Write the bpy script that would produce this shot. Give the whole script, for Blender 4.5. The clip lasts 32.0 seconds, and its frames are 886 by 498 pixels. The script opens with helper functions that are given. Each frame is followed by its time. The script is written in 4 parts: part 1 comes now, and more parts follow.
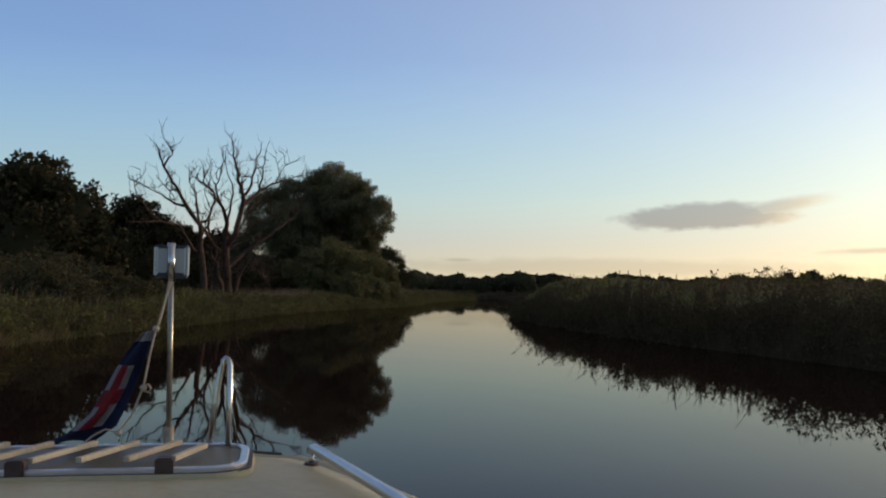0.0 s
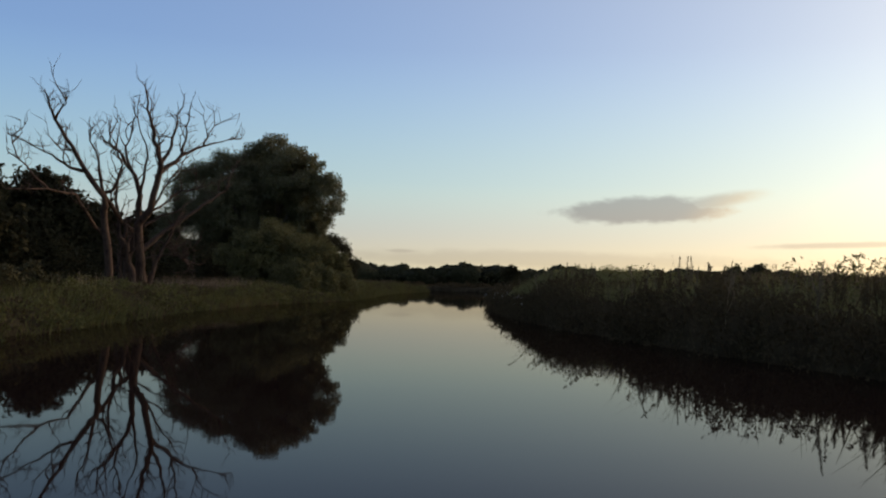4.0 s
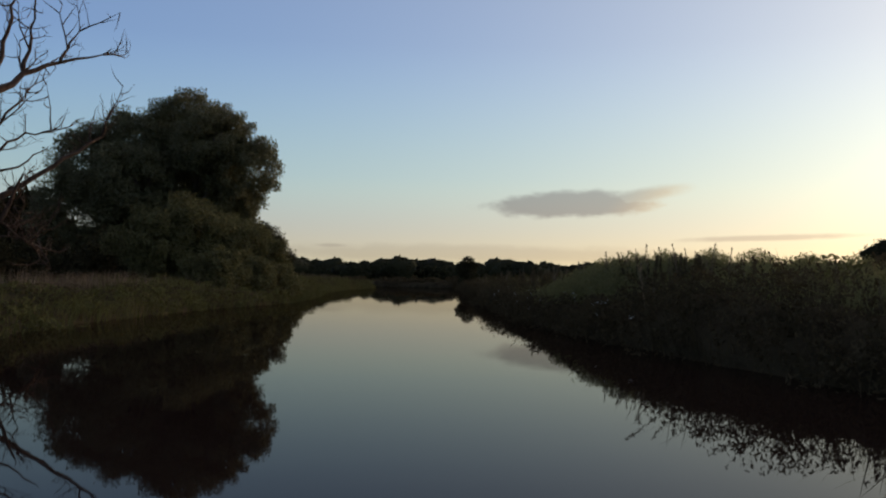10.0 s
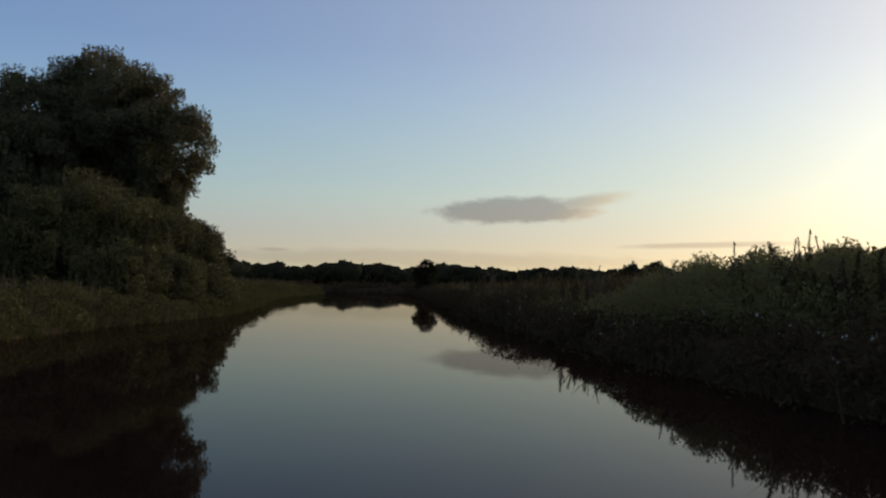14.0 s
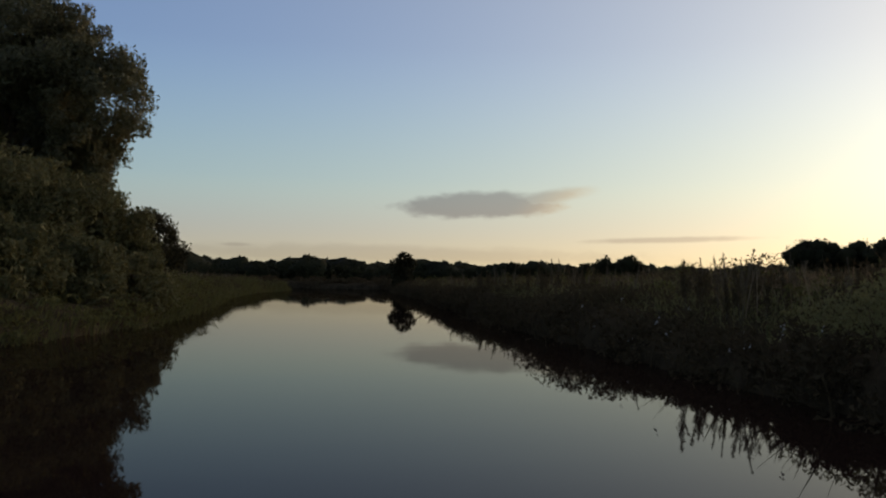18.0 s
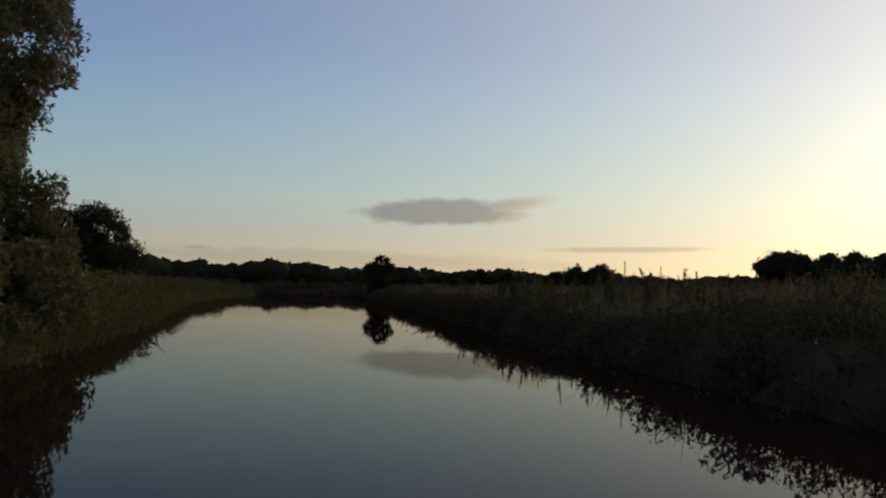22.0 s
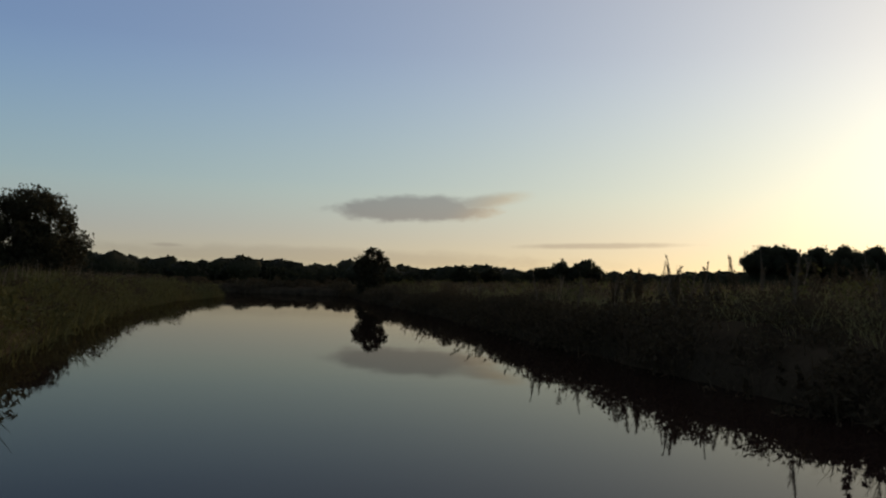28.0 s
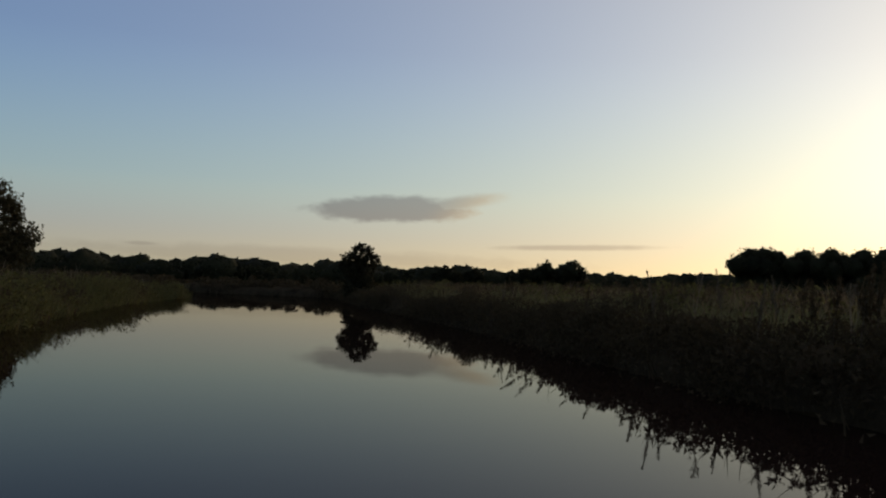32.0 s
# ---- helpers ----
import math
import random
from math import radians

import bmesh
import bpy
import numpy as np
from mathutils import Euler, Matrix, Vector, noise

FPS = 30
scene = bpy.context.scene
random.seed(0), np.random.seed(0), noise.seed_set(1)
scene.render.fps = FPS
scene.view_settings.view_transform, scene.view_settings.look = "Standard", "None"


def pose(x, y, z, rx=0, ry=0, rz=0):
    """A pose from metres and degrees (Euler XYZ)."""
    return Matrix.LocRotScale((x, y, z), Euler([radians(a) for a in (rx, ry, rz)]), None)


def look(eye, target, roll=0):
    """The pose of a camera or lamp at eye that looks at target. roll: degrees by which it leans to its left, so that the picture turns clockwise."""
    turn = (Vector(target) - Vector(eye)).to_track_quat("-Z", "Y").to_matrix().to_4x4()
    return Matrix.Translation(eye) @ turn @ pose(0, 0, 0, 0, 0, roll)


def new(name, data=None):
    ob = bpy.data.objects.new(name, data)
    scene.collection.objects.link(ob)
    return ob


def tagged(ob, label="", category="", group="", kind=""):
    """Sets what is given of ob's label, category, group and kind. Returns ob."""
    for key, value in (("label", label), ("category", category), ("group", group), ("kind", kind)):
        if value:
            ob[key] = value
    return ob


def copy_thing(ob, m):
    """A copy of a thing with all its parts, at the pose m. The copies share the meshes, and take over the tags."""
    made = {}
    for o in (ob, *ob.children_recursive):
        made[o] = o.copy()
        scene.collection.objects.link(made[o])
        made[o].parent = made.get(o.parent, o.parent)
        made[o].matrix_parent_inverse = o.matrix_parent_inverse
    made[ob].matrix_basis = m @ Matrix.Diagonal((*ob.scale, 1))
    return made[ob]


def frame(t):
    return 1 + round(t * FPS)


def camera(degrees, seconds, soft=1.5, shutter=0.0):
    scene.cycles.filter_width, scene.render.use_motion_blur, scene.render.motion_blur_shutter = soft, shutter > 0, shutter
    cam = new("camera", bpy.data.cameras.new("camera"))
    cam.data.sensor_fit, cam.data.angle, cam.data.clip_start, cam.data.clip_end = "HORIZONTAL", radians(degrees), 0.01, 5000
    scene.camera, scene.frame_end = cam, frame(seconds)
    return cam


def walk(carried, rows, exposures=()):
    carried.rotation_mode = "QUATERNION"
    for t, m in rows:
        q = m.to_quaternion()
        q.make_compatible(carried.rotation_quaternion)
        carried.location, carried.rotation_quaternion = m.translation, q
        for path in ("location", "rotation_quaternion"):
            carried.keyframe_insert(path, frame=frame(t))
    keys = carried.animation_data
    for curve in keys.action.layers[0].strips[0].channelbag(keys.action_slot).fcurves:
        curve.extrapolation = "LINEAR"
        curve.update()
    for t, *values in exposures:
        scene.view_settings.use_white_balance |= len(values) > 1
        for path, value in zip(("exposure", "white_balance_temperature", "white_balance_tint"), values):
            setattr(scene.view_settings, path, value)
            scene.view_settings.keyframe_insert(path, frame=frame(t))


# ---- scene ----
cam = camera(52.0, 32.0, soft=2.1)
# seconds, place of the eye in metres, tilt, lean and heading in degrees
PATH = [
    (0, 0.000, -0.000, 1.55, 92.68, -0.83, -10.30),
    (0.5, 0.042, 0.996, 1.55, 92.60, -1.38, -11.05),
    (1, 0.093, 1.989, 1.55, 92.62, -2.20, -11.62),
    (1.5, 0.149, 2.979, 1.55, 92.70, -2.13, -12.00),
    (2, 0.214, 3.966, 1.55, 92.65, -2.08, -12.41),
    (2.5, 0.272, 4.950, 1.55, 92.49, -2.07, -12.85),
    (3, 0.335, 5.936, 1.55, 92.35, -1.91, -13.28),
    (3.5, 0.399, 6.925, 1.55, 92.25, -1.49, -13.64),
    (4, 0.474, 7.919, 1.55, 92.18, -1.32, -13.98),
    (4.5, 0.550, 8.915, 1.55, 92.11, -1.47, -14.37),
    (6.5, 0.917, 12.937, 1.55, 92.22, -1.27, -15.47),
    (7, 1.040, 13.982, 1.55, 92.17, -1.31, -15.79),
    (7.5, 1.168, 15.044, 1.55, 92.15, -0.86, -16.16),
    (8, 1.293, 16.114, 1.55, 92.11, -0.74, -16.59),
    (8.5, 1.416, 17.180, 1.55, 91.96, -0.85, -16.99),
    (9, 1.539, 18.245, 1.55, 91.87, -0.96, -17.45),
    (9.5, 1.671, 19.313, 1.55, 91.80, -0.89, -17.89),
    (10, 1.808, 20.390, 1.55, 91.89, -0.92, -18.33),
    (10.5, 1.969, 21.464, 1.55, 91.93, -0.96, -18.69),
    (11, 2.142, 22.533, 1.55, 92.00, -0.91, -19.16),
    (11.5, 2.324, 23.599, 1.55, 92.38, -0.85, -19.57),
    (12, 2.528, 24.666, 1.55, 92.65, -0.72, -19.98),
    (12.5, 2.742, 25.725, 1.55, 92.64, -0.92, -20.55),
    (13, 2.949, 26.739, 1.55, 92.57, -0.78, -21.01),
    (13.5, 3.130, 27.782, 1.55, 92.44, -1.12, -21.45),
    (14, 3.334, 28.829, 1.55, 92.28, -1.18, -21.89),
    (14.5, 3.562, 29.873, 1.55, 92.13, -1.22, -22.24),
    (15, 3.801, 30.909, 1.55, 92.12, -1.21, -22.62),
    (15.5, 4.044, 31.939, 1.55, 92.20, -1.43, -22.93),
    (17.5, 4.968, 36.007, 1.55, 92.04, -0.91, -24.02),
    (18, 5.190, 36.945, 1.55, 92.00, -1.06, -24.16),
    (18.5, 5.402, 37.870, 1.55, 92.03, -1.23, -24.24),
    (19, 5.601, 38.781, 1.55, 92.12, -0.89, -24.41),
    (19.5, 5.786, 39.679, 1.55, 92.27, -0.57, -24.59),
    (20, 5.968, 40.565, 1.55, 92.44, -0.38, -24.91),
    (20.5, 6.152, 41.442, 1.55, 92.54, -0.62, -25.24),
    (21, 6.342, 42.312, 1.55, 92.69, -1.07, -25.44),
    (21.5, 6.538, 43.177, 1.55, 92.72, -1.48, -25.92),
    (22, 6.738, 44.038, 1.55, 92.47, -1.89, -26.55),
    (22.5, 6.945, 44.895, 1.55, 92.27, -1.86, -26.88),
    (23, 7.161, 45.750, 1.55, 92.26, -1.44, -27.01),
    (23.5, 7.388, 46.606, 1.55, 92.31, -1.78, -26.87),
    (24, 7.628, 47.461, 1.55, 92.37, -2.22, -26.67),
    (24.5, 7.877, 48.315, 1.55, 92.43, -2.15, -26.56),
    (25, 8.127, 49.169, 1.55, 92.31, -1.89, -26.46),
    (25.5, 8.371, 50.022, 1.55, 92.15, -1.28, -26.59),
    (27.5, 9.319, 53.308, 1.55, 92.30, -1.49, -28.04),
    (28, 9.581, 54.147, 1.55, 92.32, -1.64, -28.28),
    (28.5, 9.845, 54.992, 1.55, 92.30, -1.30, -28.63),
    (29, 10.116, 55.841, 1.55, 92.32, -0.92, -29.00),
    (29.5, 10.394, 56.692, 1.55, 92.32, -1.01, -29.46),
    (30, 10.676, 57.541, 1.55, 92.31, -1.69, -29.76),
    (30.5, 10.961, 58.388, 1.55, 92.39, -1.81, -29.83),
    (31, 11.246, 59.233, 1.55, 92.46, -1.94, -29.89),
    (31.5, 11.532, 60.077, 1.55, 92.49, -2.14, -29.88),
    (32, 11.818, 60.921, 1.55, 92.41, -2.02, -29.76),
]
walk(cam, [(r[0], pose(*r[1:])) for r in PATH], [(0, 1.30), (7, 1.16), (14, 0.93), (22, 0.76), (32, 0.66)])

# ---------------------------------------------------------------- light
SUN_AZ, SUN_EL = 70.0, 3.0          # degrees to the right of +y, degrees above the horizon
world = bpy.data.worlds.new("evening_sky")
scene.world = world
world.use_nodes = True
wt = world.node_tree
wt.nodes.clear()


def wnode(kind, **values):
    n = wt.nodes.new(kind)
    for k, v in values.items():
        n.inputs[k].default_value = v
    return n


def wmath(op, a, b=None):
    n = wt.nodes.new("ShaderNodeMath")
    n.operation = op
    for i, v in enumerate((a, b)):
        if v is None:
            continue
        if isinstance(v, (int, float)):
            n.inputs[i].default_value = v
        else:
            wt.links.new(v, n.inputs[i])
    return n.outputs[0]


def wramp(value, lo, hi):
    n = wt.nodes.new("ShaderNodeMapRange")
    n.interpolation_type = "SMOOTHSTEP"
    wt.links.new(value, n.inputs["Value"])
    n.inputs["From Min"].default_value, n.inputs["From Max"].default_value = lo, hi
    return n.outputs[0]


sky = wt.nodes.new("ShaderNodeTexSky")
sky.sky_type, sky.sun_disc = "NISHITA", False
sky.sun_elevation, sky.sun_rotation = radians(SUN_EL), radians(SUN_AZ)
sky.altitude, sky.air_density, sky.dust_density, sky.ozone_density = 10, 1.0, 1.0, 2.5
coord = wt.nodes.new("ShaderNodeTexCoord")
split = wt.nodes.new("ShaderNodeSeparateXYZ")
wt.links.new(coord.outputs["Generated"], split.inputs[0])
azimuth = wmath("MULTIPLY", wmath("ARCTAN2", split.outputs[0], split.outputs[1]), 180 / math.pi)
height = wmath("MULTIPLY", wmath("ARCSINE", split.outputs[2]), 180 / math.pi)
place = wt.nodes.new("ShaderNodeCombineXYZ")
wt.links.new(azimuth, place.inputs[0])
wt.links.new(wmath("MULTIPLY", height, 2.2), place.inputs[1])
ragged = wnode("ShaderNodeTexNoise", Scale=0.55, Detail=6.0, Roughness=0.6)
wt.links.new(place.outputs[0], ragged.inputs["Vector"])
fray = wmath("SUBTRACT", ragged.outputs["Fac"], 0.5)


def cloud(az, el, half_width, half_height, slope, fuzz, top_soft):
    """How much of a flat evening cloud covers each direction of the sky."""
    a = wmath("SUBTRACT", azimuth, az)
    e = wmath("SUBTRACT", wmath("SUBTRACT", height, el), wmath("MULTIPLY", a, slope))
    a2 = wmath("POWER", wmath("ABSOLUTE", wmath("DIVIDE", a, half_width)), 2.0)
    e2 = wmath("POWER", wmath("ABSOLUTE", wmath("DIVIDE", e, half_height)), 2.0)
    r = wmath("ADD", wmath("SQRT", wmath("ADD", a2, e2)), wmath("MULTIPLY", fray, fuzz))
    return wramp(r, 1.0 + top_soft, 1.0 - top_soft)


big = cloud(26.4, 4.77, 4.7, 0.78, 0.03, 1.2, 0.3)
wing = cloud(30.3, 5.25, 2.7, 0.42, 0.17, 0.9, 0.5)
streak = cloud(38.0, 2.75, 4.6, 0.17, 0.03, 1.0, 0.5)
bank = cloud(20.0, 1.6, 14.0, 0.5, 0.0, 1.2, 0.5)
fleck = cloud(11.3, 2.0, 1.0, 0.12, 0.0, 0.8, 0.5)
cover = wmath("MAXIMUM", big, wmath("MULTIPLY", wing, 0.8))
cover = wmath("MAXIMUM", cover, wmath("MULTIPLY", streak, 0.6))
cover = wmath("MAXIMUM", cover, wmath("MULTIPLY", bank, 0.36))
cover = wmath("MAXIMUM", cover, wmath("MULTIPLY", fleck, 0.5))

# haze: milky towards the horizon, with a wide warm glow round the set sun
haze = wt.nodes.new("ShaderNodeValToRGB")
haze.color_ramp.interpolation = "CARDINAL"
stops = [(0.0, (0.49, 0.505, 0.385)), (0.05, (0.422, 0.465, 0.465)), (0.11, (0.34, 0.503, 0.581)), (0.25, (0.174, 0.318, 0.598)), (0.6, (0.155, 0.178, 0.29)), (1.0, (0.13, 0.15, 0.24))]
while len(haze.color_ramp.elements) < len(stops):
    haze.color_ramp.elements.new(0.5)
for e, (at_pos, c) in zip(haze.color_ramp.elements, stops):
    e.position, e.color = at_pos, (*c, 1)
wt.links.new(split.outputs[2], haze.inputs[0])
sunward = wt.nodes.new("ShaderNodeVectorMath")
sunward.operation = "DOT_PRODUCT"
wt.links.new(coord.outputs["Generated"], sunward.inputs[0])
sunward.inputs[1].default_value = (math.sin(radians(SUN_AZ)) * math.cos(radians(SUN_EL)), math.cos(radians(SUN_AZ)) * math.cos(radians(SUN_EL)), math.sin(radians(SUN_EL)))
angle = wmath("ARCCOSINE", wmath("MINIMUM", sunward.outputs["Value"], 0.9999))
glow = wmath("EXPONENT", wmath("MULTIPLY", angle, -180 / math.pi / 19.3))
warm = wt.nodes.new("ShaderNodeVectorMath")
warm.operation = "SCALE"
warm.inputs[0].default_value = (2.866, 2.39, 1.424)
wt.links.new(glow, warm.inputs["Scale"])
hot = wt.nodes.new("ShaderNodeVectorMath")
hot.operation = "SCALE"
hot.inputs[0].default_value = (0.3, 0.2, 0.08)
wt.links.new(wmath("EXPONENT", wmath("MULTIPLY", angle, -180 / math.pi / 6.0)), hot.inputs["Scale"])
low = wmath("MULTIPLY", wmath("EXPONENT", wmath("MULTIPLY", angle, -180 / math.pi / 22.0)), wmath("EXPONENT", wmath("MULTIPLY", wmath("ABSOLUTE", height), -1 / 3.2)))
ember = wt.nodes.new("ShaderNodeVectorMath")
ember.operation = "SCALE"
ember.inputs[0].default_value = (1.49, 0.453, -0.318)
wt.links.new(low, ember.inputs["Scale"])
sunset = wt.nodes.new("ShaderNodeVectorMath")
sunset.operation = "ADD"
wt.links.new(hot.outputs[0], sunset.inputs[0])
wt.links.new(ember.outputs[0], sunset.inputs[1])
# the side of the sky away from the sun is already in the earth's shadow
dusk = wt.nodes.new("ShaderNodeMapRange")
dusk.interpolation_type = "SMOOTHSTEP"
wt.links.new(angle, dusk.inputs["Value"])
for k, v in (("From Min", radians(88)), ("From Max", radians(150)), ("To Min", 1.0), ("To Max", 0.7)):
    dusk.inputs[k].default_value = v
base = wt.nodes.new("ShaderNodeVectorMath")
base.operation = "SCALE"
wt.links.new(haze.outputs[0], base.inputs[0])
wt.links.new(dusk.outputs[0], base.inputs["Scale"])
glowing = wt.nodes.new("ShaderNodeVectorMath")
glowing.operation = "ADD"
wt.links.new(warm.outputs[0], glowing.inputs[0])
wt.links.new(sunset.outputs[0], glowing.inputs[1])
milky = wt.nodes.new("ShaderNodeVectorMath")
milky.operation = "ADD"
wt.links.new(base.outputs[0], milky.inputs[0])
wt.links.new(glowing.outputs[0], milky.inputs[1])
bright = wt.nodes.new("ShaderNodeVectorMath")
bright.operation = "SCALE"
wt.links.new(milky.outputs[0], bright.inputs[0])
bright.inputs["Scale"].default_value = 3.0
air = wt.nodes.new("ShaderNodeMix")
air.data_type = "RGBA"
air.inputs[0].default_value = 0.88
wt.links.new(sky.outputs[0], air.inputs[6])
wt.links.new(bright.outputs[0], air.inputs[7])
shade = wt.nodes.new("ShaderNodeMix")
shade.data_type, shade.blend_type = "RGBA", "MULTIPLY"
wt.links.new(wmath("MULTIPLY", cover, 0.95), shade.inputs[0])
wt.links.new(air.outputs[2], shade.inputs[6])
# grey under the cloud, pinkish where its tail catches the last light
tint = wt.nodes.new("ShaderNodeMix")
tint.data_type = "RGBA"
wt.links.new(wmath("MULTIPLY", wramp(wmath("SUBTRACT", azimuth, wmath("MULTIPLY", height, 0.8)), 24.5, 29.0), wramp(height, 3.2, 4.0)), tint.inputs[0])
tint.inputs[6].default_value, tint.inputs[7].default_value = (0.57, 0.535, 0.56, 1), (0.95, 0.72, 0.56, 1)
wt.links.new(tint.outputs[2], shade.inputs[7])
back = wnode("ShaderNodeBackground", Strength=0.15)
wt.links.new(shade.outputs[2], back.inputs[0])
out = wt.nodes.new("ShaderNodeOutputWorld")
wt.links.new(back.outputs[0], out.inputs[0])

lamp = bpy.data.lights.new("sun", "SUN")
lamp.energy, lamp.angle, lamp.color = 1.0, radians(10), (1.0, 0.7, 0.48)
sun = new("sun", lamp)
sd = Vector((math.sin(radians(SUN_AZ)) * math.cos(radians(SUN_EL)), math.cos(radians(SUN_AZ)) * math.cos(radians(SUN_EL)), math.sin(radians(SUN_EL))))
sun.matrix_world = look(sd * 400, (0, 0, 0))

# ---------------------------------------------------------------- materials


def material(name, low, high, rough=0.6, metal=0.0, scale=3.0, bump=0.0, fine=40.0, island=False, spread=0.5, thin=0.0, stretch=None, **extra):
    """A surface whose colour wanders between low and high at two scales, with fine relief."""
    m = bpy.data.materials.new(name)
    m.use_nodes = True
    nt = m.node_tree
    p = nt.nodes["Principled BSDF"]
    p.inputs["Roughness"].default_value, p.inputs["Metallic"].default_value = rough, metal
    for k, v in extra.items():
        p.inputs[k.replace("_", " ")].default_value = v
    tc = nt.nodes.new("ShaderNodeTexCoord")
    n1 = nt.nodes.new("ShaderNodeTexNoise")
    n1.inputs["Scale"].default_value, n1.inputs["Detail"].default_value = scale, 5
    n2 = nt.nodes.new("ShaderNodeTexNoise")
    n2.inputs["Scale"].default_value, n2.inputs["Detail"].default_value = fine, 4
    where = tc.outputs["Object"]
    if stretch:
        mp = nt.nodes.new("ShaderNodeMapping")
        mp.inputs["Scale"].default_value = stretch
        nt.links.new(where, mp.inputs[0])
        where = mp.outputs[0]
    for n in (n1, n2):
        nt.links.new(where, n.inputs["Vector"])
    add = nt.nodes.new("ShaderNodeMath")
    add.operation = "MULTIPLY_ADD"
    nt.links.new(n2.outputs["Fac"], add.inputs[0])
    add.inputs[1].default_value = spread
    src = n1.outputs["Fac"]
    if island:
        g = nt.nodes.new("ShaderNodeNewGeometry")
        av = nt.nodes.new("ShaderNodeMath")
        av.operation = "MULTIPLY_ADD"
        nt.links.new(g.outputs["Random Per Island"], av.inputs[0])
        av.inputs[1].default_value = 0.6
        half = nt.nodes.new("ShaderNodeMath")
        half.operation = "MULTIPLY"
        nt.links.new(n1.outputs["Fac"], half.inputs[0])
        half.inputs[1].default_value = 0.5
        nt.links.new(half.outputs[0], av.inputs[2])
        src = av.outputs[0]
    nt.links.new(src, add.inputs[2])
    r = nt.nodes.new("ShaderNodeValToRGB")
    r.color_ramp.elements[0].position, r.color_ramp.elements[1].position = 0.4 * (1 + spread) * 0.8, 0.62 * (1 + spread) * 0.9
    r.color_ramp.elements[0].color, r.color_ramp.elements[1].color = (*low, 1), (*high, 1)
    nt.links.new(add.outputs[0], r.inputs[0])
    nt.links.new(r.outputs[0], p.inputs["Base Color"])
    if thin:
        # light that comes through a thin leaf
        tr = nt.nodes.new("ShaderNodeBsdfTranslucent")
        nt.links.new(r.outputs[0], tr.inputs["Color"])
        mx = nt.nodes.new("ShaderNodeMixShader")
        mx.inputs[0].default_value = thin
        nt.links.new(p.outputs[0], mx.inputs[1])
        nt.links.new(tr.outputs[0], mx.inputs[2])
        nt.links.new(mx.outputs[0], nt.nodes["Material Output"].inputs[0])
    if bump:
        b = nt.nodes.new("ShaderNodeBump")
        b.inputs["Strength"].default_value, b.inputs["Distance"].default_value = bump, 0.02
        nt.links.new(n2.outputs["Fac"], b.inputs["Height"])
        nt.links.new(b.outputs[0], p.inputs["Normal"])
    return m


def water_material():
    """Dark peaty water with a mirror surface that its slope and the ripples drive."""
    m = bpy.data.materials.new("river_water")
    m.use_nodes = True
    nt = m.node_tree
    nt.nodes.clear()
    tc = nt.nodes.new("ShaderNodeTexCoord")
    mp = nt.nodes.new("ShaderNodeMapping")
    mp.inputs["Scale"].default_value = (0.35, 0.9, 1)
    nz = nt.nodes.new("ShaderNodeTexNoise")
    nz.inputs["Scale"].default_value, nz.inputs["Detail"].default_value = 1.1, 2
    bp = nt.nodes.new("ShaderNodeBump")
    bp.inputs["Strength"].default_value, bp.inputs["Distance"].default_value = 0.05, 0.02
    deep = nt.nodes.new("ShaderNodeBsdfDiffuse")
    deep.inputs["Color"].default_value = (0.022, 0.012, 0.009, 1)
    gloss = nt.nodes.new("ShaderNodeBsdfGlossy")
    gloss.inputs["Color"].default_value, gloss.inputs["Roughness"].default_value = (0.72, 0.705, 0.655, 1), 0.02
    fres = nt.nodes.new("ShaderNodeFresnel")
    fres.inputs["IOR"].default_value = 1.18
    mix = nt.nodes.new("ShaderNodeMixShader")
    end = nt.nodes.new("ShaderNodeOutputMaterial")
    nt.links.new(tc.outputs["Object"], mp.inputs[0])
    nt.links.new(mp.outputs[0], nz.inputs["Vector"])
    nt.links.new(nz.outputs["Fac"], bp.inputs["Height"])
    for n in (gloss, fres):
        nt.links.new(bp.outputs[0], n.inputs["Normal"])
    nt.links.new(fres.outputs[0], mix.inputs[0])
    nt.links.new(deep.outputs[0], mix.inputs[1])
    nt.links.new(gloss.outputs[0], mix.inputs[2])
    nt.links.new(mix.outputs[0], end.inputs[0])
    return m


WATER = water_material()
SOIL = material("meadow_soil", (0.02, 0.015, 0.007), (0.045, 0.034, 0.016), rough=1.0, scale=0.25, fine=9, bump=0.5, Specular_IOR_Level=0.0)
GRASS = material("bank_grass", (0.175, 0.172, 0.074), (0.225, 0.215, 0.095), rough=0.8, scale=0.3, fine=2, island=True, Specular_IOR_Level=0.0, thin=0.4)
SEEDING = material("seeding_grass", (0.14, 0.104, 0.062), (0.21, 0.157, 0.095), rough=0.8, scale=0.3, fine=2, island=True, Specular_IOR_Level=0.0, thin=0.4)
WITHERED = material("withered_reed", (0.1, 0.068, 0.042), (0.18, 0.125, 0.078), rough=0.8, scale=0.4, fine=3, island=True, thin=0.2)
REED = material("reed_green", (0.075, 0.073, 0.026), (0.145, 0.136, 0.048), rough=0.7, scale=0.25, fine=2, island=True, Specular_IOR_Level=0.05, thin=0.25)
STRAW = material("dry_stalks", (0.12, 0.085, 0.045), (0.24, 0.18, 0.1), rough=0.8, scale=0.5, fine=3, island=True)
WILLOW = material("willow_leaf", (0.098, 0.096, 0.046), (0.185, 0.172, 0.09), rough=0.5, scale=0.5, fine=3, island=True, Specular_IOR_Level=0.15, thin=0.35)
